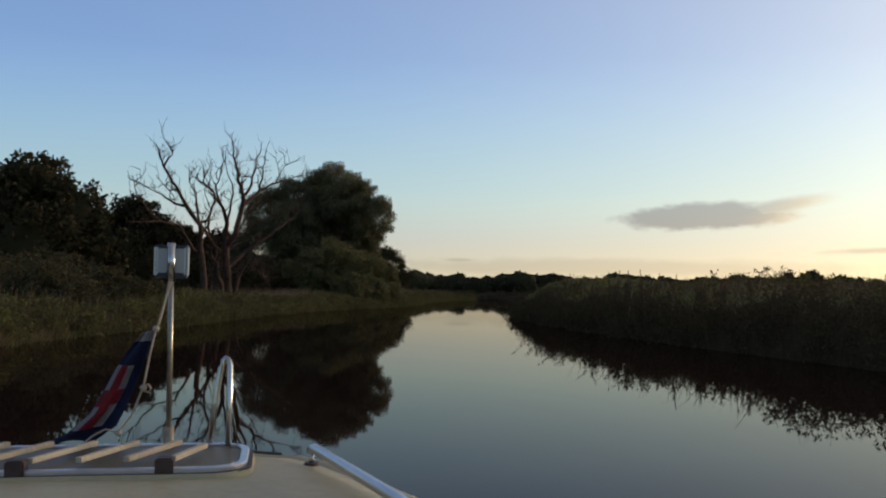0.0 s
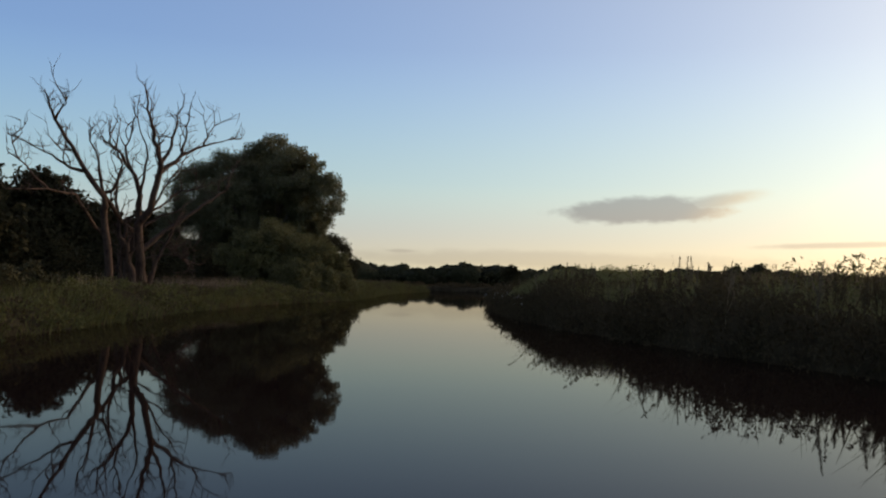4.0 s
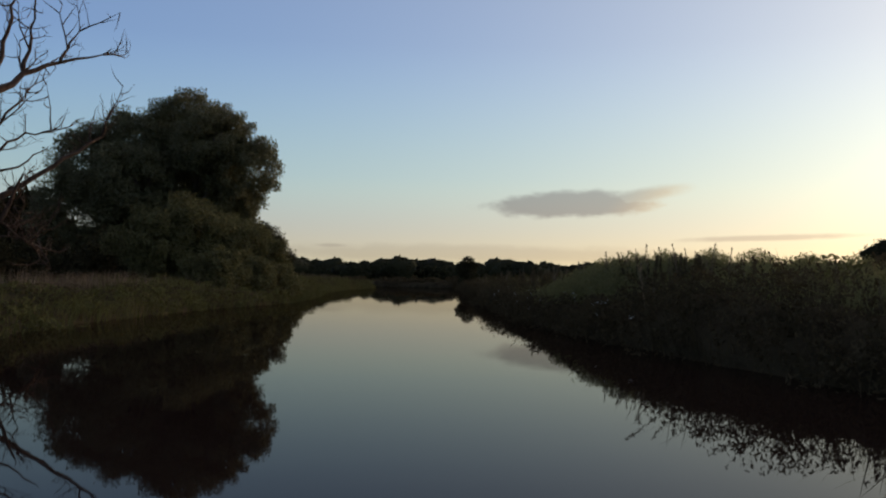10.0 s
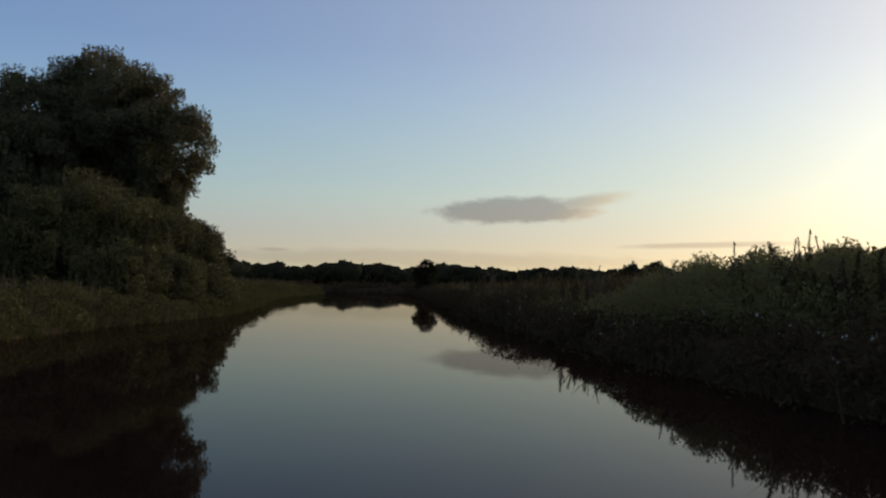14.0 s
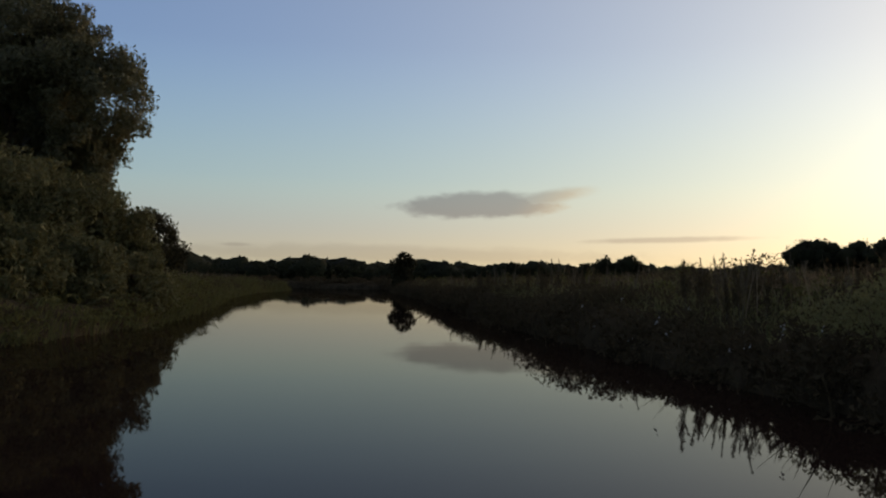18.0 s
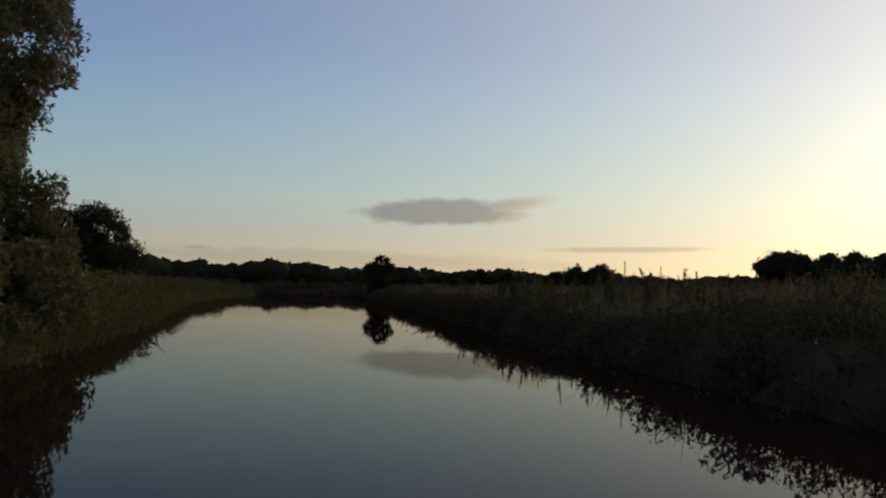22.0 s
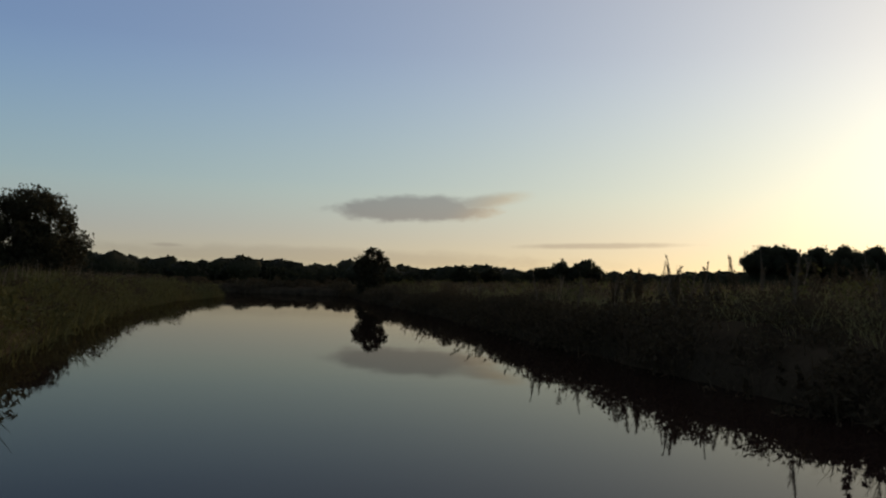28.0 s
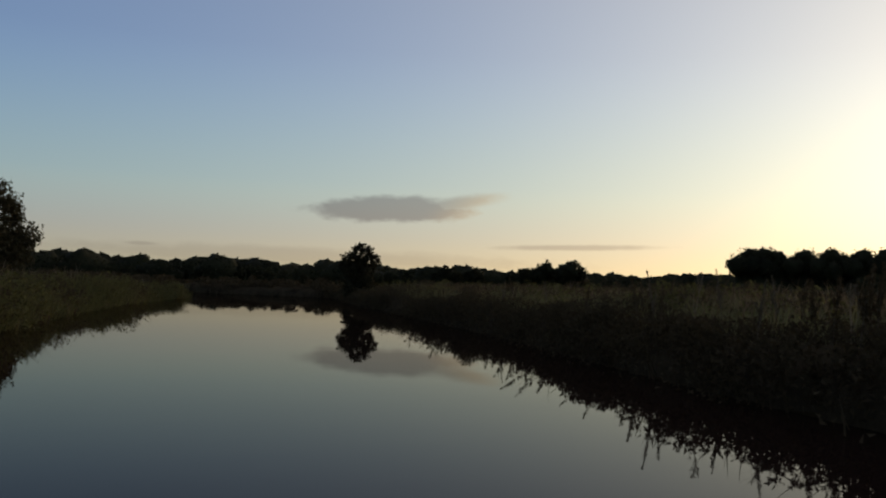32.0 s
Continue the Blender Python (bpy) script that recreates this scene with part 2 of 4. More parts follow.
LEAF = material("dark_leaf", (0.027, 0.026, 0.013), (0.064, 0.056, 0.027), rough=0.7, scale=0.4, fine=3, island=True, Specular_IOR_Level=0.05, thin=0.2)
OSIER = material("osier_leaf", (0.075, 0.074, 0.03), (0.17, 0.155, 0.068), rough=0.65, scale=0.5, fine=3, island=True, Specular_IOR_Level=0.05, thin=0.25)
BRAMBLE = material("bramble_leaf", (0.045, 0.04, 0.02), (0.095, 0.083, 0.04), rough=0.7, scale=0.4, fine=3, island=True, Specular_IOR_Level=0.05, thin=0.2)
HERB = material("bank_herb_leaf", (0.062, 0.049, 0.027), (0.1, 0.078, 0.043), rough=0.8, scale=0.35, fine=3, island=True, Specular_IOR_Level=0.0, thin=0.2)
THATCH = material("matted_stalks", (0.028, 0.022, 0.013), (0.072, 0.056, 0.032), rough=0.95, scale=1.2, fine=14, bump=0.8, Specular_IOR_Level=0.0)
FARLEAF = material("far_leaf", (0.022, 0.025, 0.011), (0.052, 0.052, 0.024), rough=0.8, scale=0.05, fine=0.4, island=True, Specular_IOR_Level=0.15, thin=0.35)
BARK = material("bark", (0.05, 0.04, 0.03), (0.13, 0.105, 0.08), rough=0.9, scale=1.5, fine=14, bump=0.6)
DEADWOOD = material("bare_dead_wood", (0.014, 0.009, 0.007), (0.105, 0.066, 0.046), rough=0.9, scale=2.2, fine=9, bump=0.9, spread=0.9, stretch=(3, 3, 0.5), Specular_IOR_Level=0.2)
GELCOAT = material("cream_gelcoat", (0.33, 0.285, 0.16), (0.46, 0.395, 0.225), rough=0.55, scale=1.3, fine=22, bump=0.04)
STEEL = material("polished_steel", (0.42, 0.41, 0.38), (0.62, 0.6, 0.55), rough=0.22, metal=1.0, scale=6, fine=60)
TARNISH = material("tarnished_steel", (0.24, 0.22, 0.17), (0.42, 0.39, 0.32), rough=0.36, metal=1.0, scale=9, fine=70)
ALLOY = material("anodised_alloy", (0.5, 0.51, 0.53), (0.62, 0.62, 0.63), rough=0.32, metal=1.0, scale=8, fine=80)
SLATWOOD = material("weathered_slat", (0.36, 0.3, 0.2), (0.58, 0.5, 0.36), rough=0.7, scale=4, fine=60, bump=0.3)
CHOCK = material("brown_rubber", (0.035, 0.02, 0.016), (0.07, 0.04, 0.03), rough=0.6, scale=8, fine=60, bump=0.2)
ROPE = material("frayed_rope", (0.4, 0.31, 0.2), (0.6, 0.5, 0.36), rough=0.85, scale=20, fine=160, bump=0.6)
NAVY = material("navy_cloth", (0.012, 0.018, 0.055), (0.025, 0.035, 0.09), rough=0.85, scale=5, fine=120, bump=0.2)
WHITE = material("white_cloth", (0.33, 0.31, 0.3), (0.48, 0.46, 0.44), rough=0.85, scale=5, fine=120, bump=0.2)
RED = material("red_cloth", (0.24, 0.018, 0.024), (0.36, 0.03, 0.038), rough=0.85, scale=5, fine=120, bump=0.2)
LENS = material("lamp_glass", (0.27, 0.29, 0.28), (0.4, 0.42, 0.4), rough=0.2, scale=6, fine=50)
CASE = material("dark_lamp_case", (0.02, 0.02, 0.022), (0.05, 0.05, 0.055), rough=0.4, scale=6, fine=50)
SMOKED = material("smoked_hatch_pane", (0.075, 0.062, 0.034), (0.14, 0.112, 0.06), rough=0.5, scale=3, fine=30)
PETAL = material("white_petal", (0.42, 0.41, 0.36), (0.58, 0.56, 0.5), rough=0.7, scale=3, fine=30)
UMBEL = material("seed_head", (0.06, 0.05, 0.03), (0.14, 0.11, 0.06), rough=0.9, scale=3, fine=30)

# ---------------------------------------------------------------- building helpers


def link_mesh(name, me, mat, parent=None, label=""):
    me.materials.append(mat)
    ob = new(name, me)
    if parent:
        ob.parent = parent
    if label:
        ob["label"] = label
    return ob


def faces_mesh(name, verts, faces, smooth=False):
    """A mesh from arrays: verts (n, 3), faces (m, 3 or 4)."""
    verts, faces = np.asarray(verts, np.float32), np.asarray(faces, np.int32)
    me = bpy.data.meshes.new(name)
    m, k = faces.shape
    me.vertices.add(len(verts))
    me.vertices.foreach_set("co", verts.ravel())
    me.loops.add(m * k)
    me.loops.foreach_set("vertex_index", faces.ravel())
    me.polygons.add(m)
    me.polygons.foreach_set("loop_start", np.arange(0, m * k, k, dtype=np.int32))
    me.polygons.foreach_set("loop_total", np.full(m, k, np.int32))
    if smooth:
        me.polygons.foreach_set("use_smooth", np.ones(m, bool))
    me.update(calc_edges=True)
    return me


def part(name, bm, mat, parent, label="", smooth=False):
    """Links a bmesh as one mesh object under a thing or a part."""
    me = bpy.data.meshes.new(name)
    bm.to_mesh(me)
    bm.free()
    if smooth:
        for f in me.polygons:
            f.use_smooth = True
    return link_mesh(name, me, mat, parent, label)


def thing(name, at, label, category, group="", kind=""):
    e = new(name)
    e.location = at
    return tagged(e, label, category, group, kind)


def tube_arrays(points, radii, sides=6):
    """Verts and quads of a tapering tube along points."""
    pts = [Vector(p) for p in points]
    vs, fs = [], []
    up = Vector((0.31, 0.2, 0.93))
    for i, p in enumerate(pts):
        d = (pts[min(i + 1, len(pts) - 1)] - pts[max(i - 1, 0)]).normalized()
        a = d.cross(up)
        a = a.normalized() if a.length > 1e-3 else d.orthogonal().normalized()
        b = d.cross(a)
        for k in range(sides):
            w = 2 * math.pi * k / sides
            vs.append(p + (a * math.cos(w) + b * math.sin(w)) * radii[i])
    for i in range(len(pts) - 1):
        for k in range(sides):
            j = (k + 1) % sides
            fs.append((i * sides + k, i * sides + j, (i + 1) * sides + j, (i + 1) * sides + k))
    return vs, fs


def tubes_mesh(name, list_of_tubes):
    V, Fq, n = [], [], 0
    for vs, fs in list_of_tubes:
        V.extend(vs)
        Fq.extend([[i + n for i in f] for f in fs])
        n += len(vs)
    return faces_mesh(name, [tuple(v) for v in V], Fq, smooth=True)


def pipe_part(name, points, radius, mat, parent, label="", sides=10):
    vs, fs = tube_arrays(points, [radius] * len(points), sides)
    bm = bmesh.new()
    bv = [bm.verts.new(v) for v in vs]
    for f in fs:
        bm.faces.new([bv[i] for i in f])
    bm.faces.new(bv[:sides][::-1])
    bm.faces.new(bv[-sides:])
    bmesh.ops.recalc_face_normals(bm, faces=bm.faces)
    return part(name, bm, mat, parent, label, smooth=True)


def box_bm(size, at=(0, 0, 0), bevel=0.0, turn=0.0):
    bm = bmesh.new()
    bmesh.ops.create_cube(bm, size=1)
    bmesh.ops.scale(bm, vec=size, verts=bm.verts)
    if bevel:
        bmesh.ops.bevel(bm, geom=bm.edges[:], offset=bevel, segments=2, affect="EDGES", clamp_overlap=True)
    bmesh.ops.transform(bm, matrix=Matrix.Translation(at) @ Matrix.Rotation(turn, 4, "Z"), verts=bm.verts)
    return bm


rng = np.random.default_rng(7)


def unit(n):
    v = rng.normal(size=(n, 3))
    return v / np.linalg.norm(v, axis=1, keepdims=True)


def leaf_arrays(c, size, droop=0.0, slim=0.5, tri=False):
    """Pointed leaves at the places c, facing all ways; droop hangs them down."""
    n = len(c)
    a = unit(n)
    a[:, 2] -= droop
    a /= np.linalg.norm(a, axis=1, keepdims=True)
    b = np.cross(a, unit(n))
    b /= np.linalg.norm(b, axis=1, keepdims=True) + 1e-9
    s = (size * rng.uniform(0.6, 1.3, n))[:, None]
    if tri:
        v = np.stack([c - a * s, c + a * s * 0.9, c + b * s * slim * 1.7 - a * s * 0.2], 1).reshape(-1, 3)
        return v, np.arange(3 * n).reshape(n, 3)
    v = np.stack([c - a * s, c + b * s * slim, c + a * s, c - b * s * slim], 1).reshape(-1, 3)
    f = np.arange(4 * n).reshape(n, 4)
    return v, f


def blob_arrays(c, r, flat, n=9, m=6):
    """A lumpy closed mass of foliage."""
    c = np.asarray(c, float)
    v = []
    ph = rng.uniform(0, 6, 3)
    for i in range(m + 1):
        a = math.pi * i / m
        for j in range(n):
            b = 2 * math.pi * j / n
            k = 1 + 0.16 * math.sin(3 * b + ph[0] + 2 * a) + 0.12 * math.sin(5 * a + ph[1] + b)
            v.append(c + np.array([math.sin(a) * math.cos(b), math.sin(a) * math.sin(b), math.cos(a) * flat]) * r * k)
    f = [(i * n + j, (i + 1) * n + j, (i + 1) * n + (j + 1) % n, i * n + (j + 1) % n) for i in range(m) for j in range(n)]
    return np.array(v), np.array(f)


def joined(arrays):
    n, V, Fs = 0, [], []
    for v, f in arrays:
        V.append(v)
        Fs.append(f + n)
        n += len(v)
    return np.concatenate(V), np.concatenate(Fs)


def crown_places(lobes, count, clump=0.3, per_lobe=60):
    """Places of leaves: bunches on and inside the lobes (x, y, z, radius, flatness)."""
    lob = np.array(lobes, float)
    w = lob[:, 3] ** 2
    w /= w.sum()
    out = []
    for L, k in zip(lob, (w * count).astype(int)):
        m = per_lobe
        d = unit(m)
        rad = L[3] * rng.uniform(0.45, 1.02, m) ** 0.7
        centres = d * rad[:, None]
        centres[:, 2] *= L[4]
        pick = rng.integers(0, m, k)
        off = np.clip(rng.normal(size=(k, 3)), -1.5, 1.5) * (clump * L[3] * rng.uniform(0.5, 1.0, m)[pick])[:, None] * 0.6
        out.append(L[:3] + centres[pick] + off)
    return np.concatenate(out)


def tree(name, label, base, lobes, leaf, count, trunk, mat, group="", droop=0.0, slim=0.5, clump=0.3, per_lobe=60, lean=(0, 0), core=0.0):
    """A tree: tapered trunk with limbs into each lobe, and a crown of small leaves. Lobes are given from the base."""
    t = thing(name, base, label, "tree" if "tree" in name else "bush", group)
    top = max(l[2] for l in lobes)
    fork = Vector((lean[0], lean[1], top * 0.3))
    tubes = [tube_arrays([(0, 0, -0.4), (0.02, 0, 0.1), fork * 0.6 + Vector((0.1, 0, 0)), fork], [trunk * 1.35, trunk * 1.1, trunk * 0.9, trunk * 0.8], 8)]
    for l in lobes:
        tip = Vector(l[:3]) + Vector((0, 0, l[3] * 0.4))
        mid = fork.lerp(tip, 0.5) + Vector(rng.normal(size=3) * 0.12 * l[3])
        tubes.append(tube_arrays([fork - Vector((0, 0, 0.3)), mid, tip], [trunk * 0.6, trunk * 0.3, trunk * 0.08], 6))
        for _ in range(5):
            e = Vector(l[:3]) + Vector(unit(1)[0] * l[3] * 0.8)
            tubes.append(tube_arrays([mid, mid.lerp(e, 0.6) + Vector((0, 0, 0.1)), e], [trunk * 0.2, trunk * 0.12, trunk * 0.04], 4))
    link_mesh("trunk", tubes_mesh("trunk", tubes), BARK, t)
    c = crown_places(lobes, count, clump, per_lobe)
    c = c[c[:, 2] > -0.2]
    v, f = joined([leaf_arrays(c, leaf, droop, slim, not core)] + [blob_arrays(l[:3], l[3] * core, l[4]) for l in lobes if core])
    link_mesh("crown", faces_mesh("crown", v, f), mat, t)
    return t


def blade_arrays(p, h, w, bend, lean=None):
    """Tapering bent blades that stand at p: three triangles' worth of strip each."""
    n = len(p)
    ang = rng.uniform(0, 2 * math.pi, n)
    d = np.stack([np.cos(ang), np.sin(ang), np.zeros(n)], 1) * (bend * rng.uniform(0.2, 1.0, n))[:, None]
    if lean is not None:
        d = d + lean
    s = np.stack([-np.sin(ang + 0.7), np.cos(ang + 0.7), np.zeros(n)], 1) * (w / 2)[:, None]
    up = np.zeros((n, 3))
    up[:, 2] = h
    b = p.copy()
    m = p + up * 0.55 + d * 0.3 * h[:, None]
    t = p + up * (1 - 0.25 * np.linalg.norm(d, axis=1))[:, None] + d * h[:, None]
    v = np.stack([b - s, b + s, m + s * 0.8, m - s * 0.8, t + s * 0.12, t - s * 0.12], 1).reshape(-1, 3)
    i = np.arange(n)[:, None] * 6
    f = np.concatenate([i + [0, 1, 2, 3], i + [3, 2, 4, 5]], 0)
    return v, f


def stuff(name, arrays, mat, label, category):
    return tagged(link_mesh(name, faces_mesh(name, *joined(arrays)), mat), label, category, kind="stuff")


# ---------------------------------------------------------------- ground and river
LEVEL = 0.5                         # the river's surface; the eye is about a metre above it
LEFT = [(-8, -60), (-7, 0), (-5.6, 12), (-4.2, 20), (-2.6, 26), (-1.5, 32), (-0.7, 36.3), (0.7, 41.5), (1.8, 44.7), (3.6, 49.5), (5.2, 52.5), (7.3, 57), (9.6, 65), (11.4, 73), (13.6, 82), (16.6, 92), (20.0, 101), (24, 110)]
BEND = [(22, 119), (8, 131), (-20, 147), (-70, 162), (-70, 182), (-15, 163), (14, 147), (29, 132), (37.0, 121)]
RIGHT = [(36.0, 116), (33.2, 109), (30.0, 100), (27.0, 90), (23.8, 80), (20.2, 70), (16.8, 60), (15.2, 55), (13.7, 50), (12.2, 45), (10.8, 40), (9.7, 35), (9.0, 30), (8.6, 25), (8.4, 20), (8.5, 15), (9.2, 0), (11, -60)]
SHORE = np.array(LEFT + BEND + RIGHT, float)


def from_shore(x, y):
    """Metres from the water's edge: above nought on land, below it in the river."""
    x, y = np.asarray(x, float), np.asarray(y, float)
    best = np.full(x.shape, 1e9)
    inside = np.zeros(x.shape, bool)
    for a, b in zip(SHORE, np.roll(SHORE, -1, 0)):
        d = b - a
        k = np.clip(((x - a[0]) * d[0] + (y - a[1]) * d[1]) / (d @ d), 0, 1)
        best = np.minimum(best, np.hypot(x - a[0] - k * d[0], y - a[1] - k * d[1]))
        cross = (a[1] > y) != (b[1] > y)
        with np.errstate(divide="ignore", invalid="ignore"):
            inside ^= cross & (x < a[0] + (y - a[1]) * d[0] / (d[1] if d[1] else 1e-9))
    return np.where(inside, -best, best)


def midstream(y):
    """Where the river's middle line runs, to tell the east bank from the west."""
    return np.interp(y, (-60, 0, 20, 40, 60, 80, 100, 118, 140), (1, 1, 2, 6, 12, 18.5, 25, 30.5, 60))


def land(x, y):
    """Height of the ground: a low shelf on the left, a long slope up to the meadow on the right."""
    x, y = np.asarray(x, float), np.asarray(y, float)
    s = from_shore(x, y) + 0.3 * np.sin(x * 1.3 + y * 0.7) * np.sin(y * 0.9 - x * 0.4)
    shelf = 0.27 * (1 - np.exp(-s / 0.7))
    slope = 0.14 * (1 - np.exp(-s / 0.3)) + 0.45 * (1 - np.exp(-np.maximum(s, 0) / 7.5))
    east = np.clip((x - midstream(y)) / 2, 0, 1)
    z = LEVEL + np.where(s < 0, np.maximum(-1.5, s * 0.8), shelf + (slope - shelf) * east)
    return z + np.where(s > 1, 0.08 * np.sin(x * 0.31) * np.sin(y * 0.27 + 1), 0)


def axis_steps(lo, hi, step, far):
    core = np.arange(lo, hi + step, step)
    out = []
    s, v = step, hi
    while v < far:
        s *= 1.35
        v += s
        out.append(v)
    low = [lo - (o - hi) for o in out]
    return np.concatenate([low[::-1], core, out])


gx, gy = axis_steps(-45, 65, 0.9, 3500), axis_steps(-25, 175, 0.9, 3500)
GX, GY = np.meshgrid(gx, gy, indexing="ij")
GZ = land(GX, GY)
nx, ny = GX.shape
idx = np.arange(nx * ny).reshape(nx, ny)
gf = np.stack([idx[:-1, :-1], idx[1:, :-1], idx[1:, 1:], idx[:-1, 1:]], -1).reshape(-1, 4)
tagged(link_mesh("ground", faces_mesh("ground", np.stack([GX, GY, GZ], -1).reshape(-1, 3), gf, smooth=True), SOIL),
       "flat river meadow of dark earth and rough grass", "ground", kind="structure")
tagged(link_mesh("water", faces_mesh("water", [(-75, -65, LEVEL), (60, -65, LEVEL), (60, 190, LEVEL), (-75, 190, LEVEL)], [(0, 1, 2, 3)]), WATER),
       "calm dark river mirroring the evening sky", "water", kind="structure")


def along(line, step=0.25):
    """Points and outward sides along a bank."""
    pts, nrm = [], []
    for a, b in zip(np.array(line[:-1], float), np.array(line[1:], float)):
        n = max(2, int(np.hypot(*(b - a)) / step))
        for k in np.linspace(0, 1, n, endpoint=False):
            pts.append(a + (b - a) * k)
            nrm.append(np.array([-(b - a)[1], (b - a)[0]]) / np.hypot(*(b - a)))
    return np.array(pts), np.array(nrm)


def sow(line, count, near, far, power=1.0):
    """Places on land along a bank between near and far metres from the edge; the line has the land on its left."""
    pts, nrm = along(line)
    i = rng.integers(0, len(pts), count)
    d = near + (far - near) * rng.uniform(0, 1, count) ** power
    xy = pts[i] + nrm[i] * d[:, None] + rng.normal(size=(count, 2)) * 0.15
    z = land(xy[:, 0], xy[:, 1])
    return np.concatenate([xy, z[:, None]], 1), d, nrm[i]

# ---------------------------------------------------------------- bank plants
def swell(p, scale=0.23, seed=0.0):
    """Slow rise and fall of the plants along a bank, 0 to 1."""
    return 0.5 + 0.25 * np.sin(p[:, 0] * scale * 2.3 + p[:, 1] * scale + seed) + 0.25 * np.sin(p[:, 1] * scale * 3.1 - p[:, 0] * scale * 1.7 + 2 * seed)


def lush(p, d):
    """How rank the east bank grows: tall above the waterside on the nearer stretch, and of changing height at the water's edge."""
    near = np.interp(p[:, 1], (5, 12, 56, 75), (1.0, 1.0, 1.0, 0.0))
    east = (p[:, 0] > midstream(p[:, 1])).astype(float)
    brink = np.interp(p[:, 1], (12, 16, 20, 23, 29, 33, 37, 43, 52, 62, 80, 110), (1.3, 1.6, 2.0, 2.05, 1.85, 1.5, 1.1, 0.95, 1.1, 1.15, 1.15, 1.15))
    west = np.interp(p[:, 1], (58, 66, 102, 110), (0.0, 0.35, 0.35, 0.0)) * (1 - east)
    return 1 + west + 0.42 * near * east * np.clip((d - 1.5) / 4, 0, 1) + (brink - 1) * east * np.clip((2.6 - d) / 2, 0, 1)


def thicket(line, count, near, far, h0, h1, width, bend, power, seed, lean=0.0):
    p, d, n = sow(line, count, near, far, power)
    h = (h0 + (h1 - h0) * swell(p, seed=seed)) * rng.uniform(0.6, 1.08, len(p)) * lush(p, d)
    side = np.zeros((len(p), 3))
    side[:, :2] = -n * (lean * np.exp(-np.maximum(d, 0) / 0.6) * rng.uniform(0, 1, len(p)))[:, None]
    p[:, 2] = np.maximum(p[:, 2], LEVEL - 0.15)
    return blade_arrays(p, h, width * rng.uniform(0.6, 1.4, len(p)), bend, side)


def mounds(line, clumps, per, near, far, h0, h1, leaf, power=1.0, wide=1.0):
    """Leafy herbs that grow in rounded clumps: nettles, loosestrife, comfrey."""
    p, d, n = sow(line, clumps, near, far, power)
    h = (h0 + (h1 - h0) * swell(p, seed=0.8)) * rng.uniform(0.7, 1.12, clumps) * lush(p, d)
    r = rng.uniform(0.22, 0.6, clumps) * wide
    i = rng.integers(0, clumps, clumps * per)
    u = rng.uniform(0, 1, len(i)) ** 0.6
    a = rng.uniform(0, 2 * math.pi, len(i))
    k = np.sqrt(rng.uniform(0, 1, len(i))) * np.sqrt(np.clip(1.15 - u * u, 0.05, 1))
    c = p[i] + np.stack([np.cos(a) * k * r[i], np.sin(a) * k * r[i], u * h[i]], 1)
    return leaf_arrays(c, leaf * np.ones(len(i)), droop=0.2, slim=0.4, tri=True)


def sprigs(line, count, near, far, h0, h1, leaf, per=34):
    """Leafy stems, willowherb and loosestrife, that lean out over the water: a thin bent stem with leaves set along it."""
    p, d, n = sow(line, count, near, far)
    p[:, 2] = np.maximum(p[:, 2], LEVEL - 0.05)
    h = rng.uniform(h0, h1, count) * lush(p, d) ** 0.6 * (0.75 + 0.4 * swell(p, 0.6, 1.1)) * np.interp(p[:, 1], (14, 20, 30, 36, 50, 62, 72), (0.75, 1.0, 1.0, 0.66, 0.6, 0.65, 1.0))
    out = np.zeros((count, 3))
    out[:, :2] = -n * rng.uniform(0.0, 0.4, (count, 1)) + rng.normal(size=(count, 2)) * 0.16
    i = np.repeat(np.arange(count), per)
    u = rng.uniform(0.2, 1.0, len(i))
    c = p[i] + np.stack([out[i, 0] * u * u * h[i], out[i, 1] * u * u * h[i], u * h[i] * (1 - 0.1 * u)], 1)
    c += rng.normal(size=c.shape) * (0.04 * (1.15 - u))[:, None]
    stems = blade_arrays(p, h * 0.92, np.full(count, 0.012), 0.02, out * 0.8)
    return [leaf_arrays(c, leaf * np.ones(len(i)), droop=-0.2, slim=0.3), stems]


EAST = [BEND[-1]] + RIGHT[:17]
WEST = LEFT[1:]


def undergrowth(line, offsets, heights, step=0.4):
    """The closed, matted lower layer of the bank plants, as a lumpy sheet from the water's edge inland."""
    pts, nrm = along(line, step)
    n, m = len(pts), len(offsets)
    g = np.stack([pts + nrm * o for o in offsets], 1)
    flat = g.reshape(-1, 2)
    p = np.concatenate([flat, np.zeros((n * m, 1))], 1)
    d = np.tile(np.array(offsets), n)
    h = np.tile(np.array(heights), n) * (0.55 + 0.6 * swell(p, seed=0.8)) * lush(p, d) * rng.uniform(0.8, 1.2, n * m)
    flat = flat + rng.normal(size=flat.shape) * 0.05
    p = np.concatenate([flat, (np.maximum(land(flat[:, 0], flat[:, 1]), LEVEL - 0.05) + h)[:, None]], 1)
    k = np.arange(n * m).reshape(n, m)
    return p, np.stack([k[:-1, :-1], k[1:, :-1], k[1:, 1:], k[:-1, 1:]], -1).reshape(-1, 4)


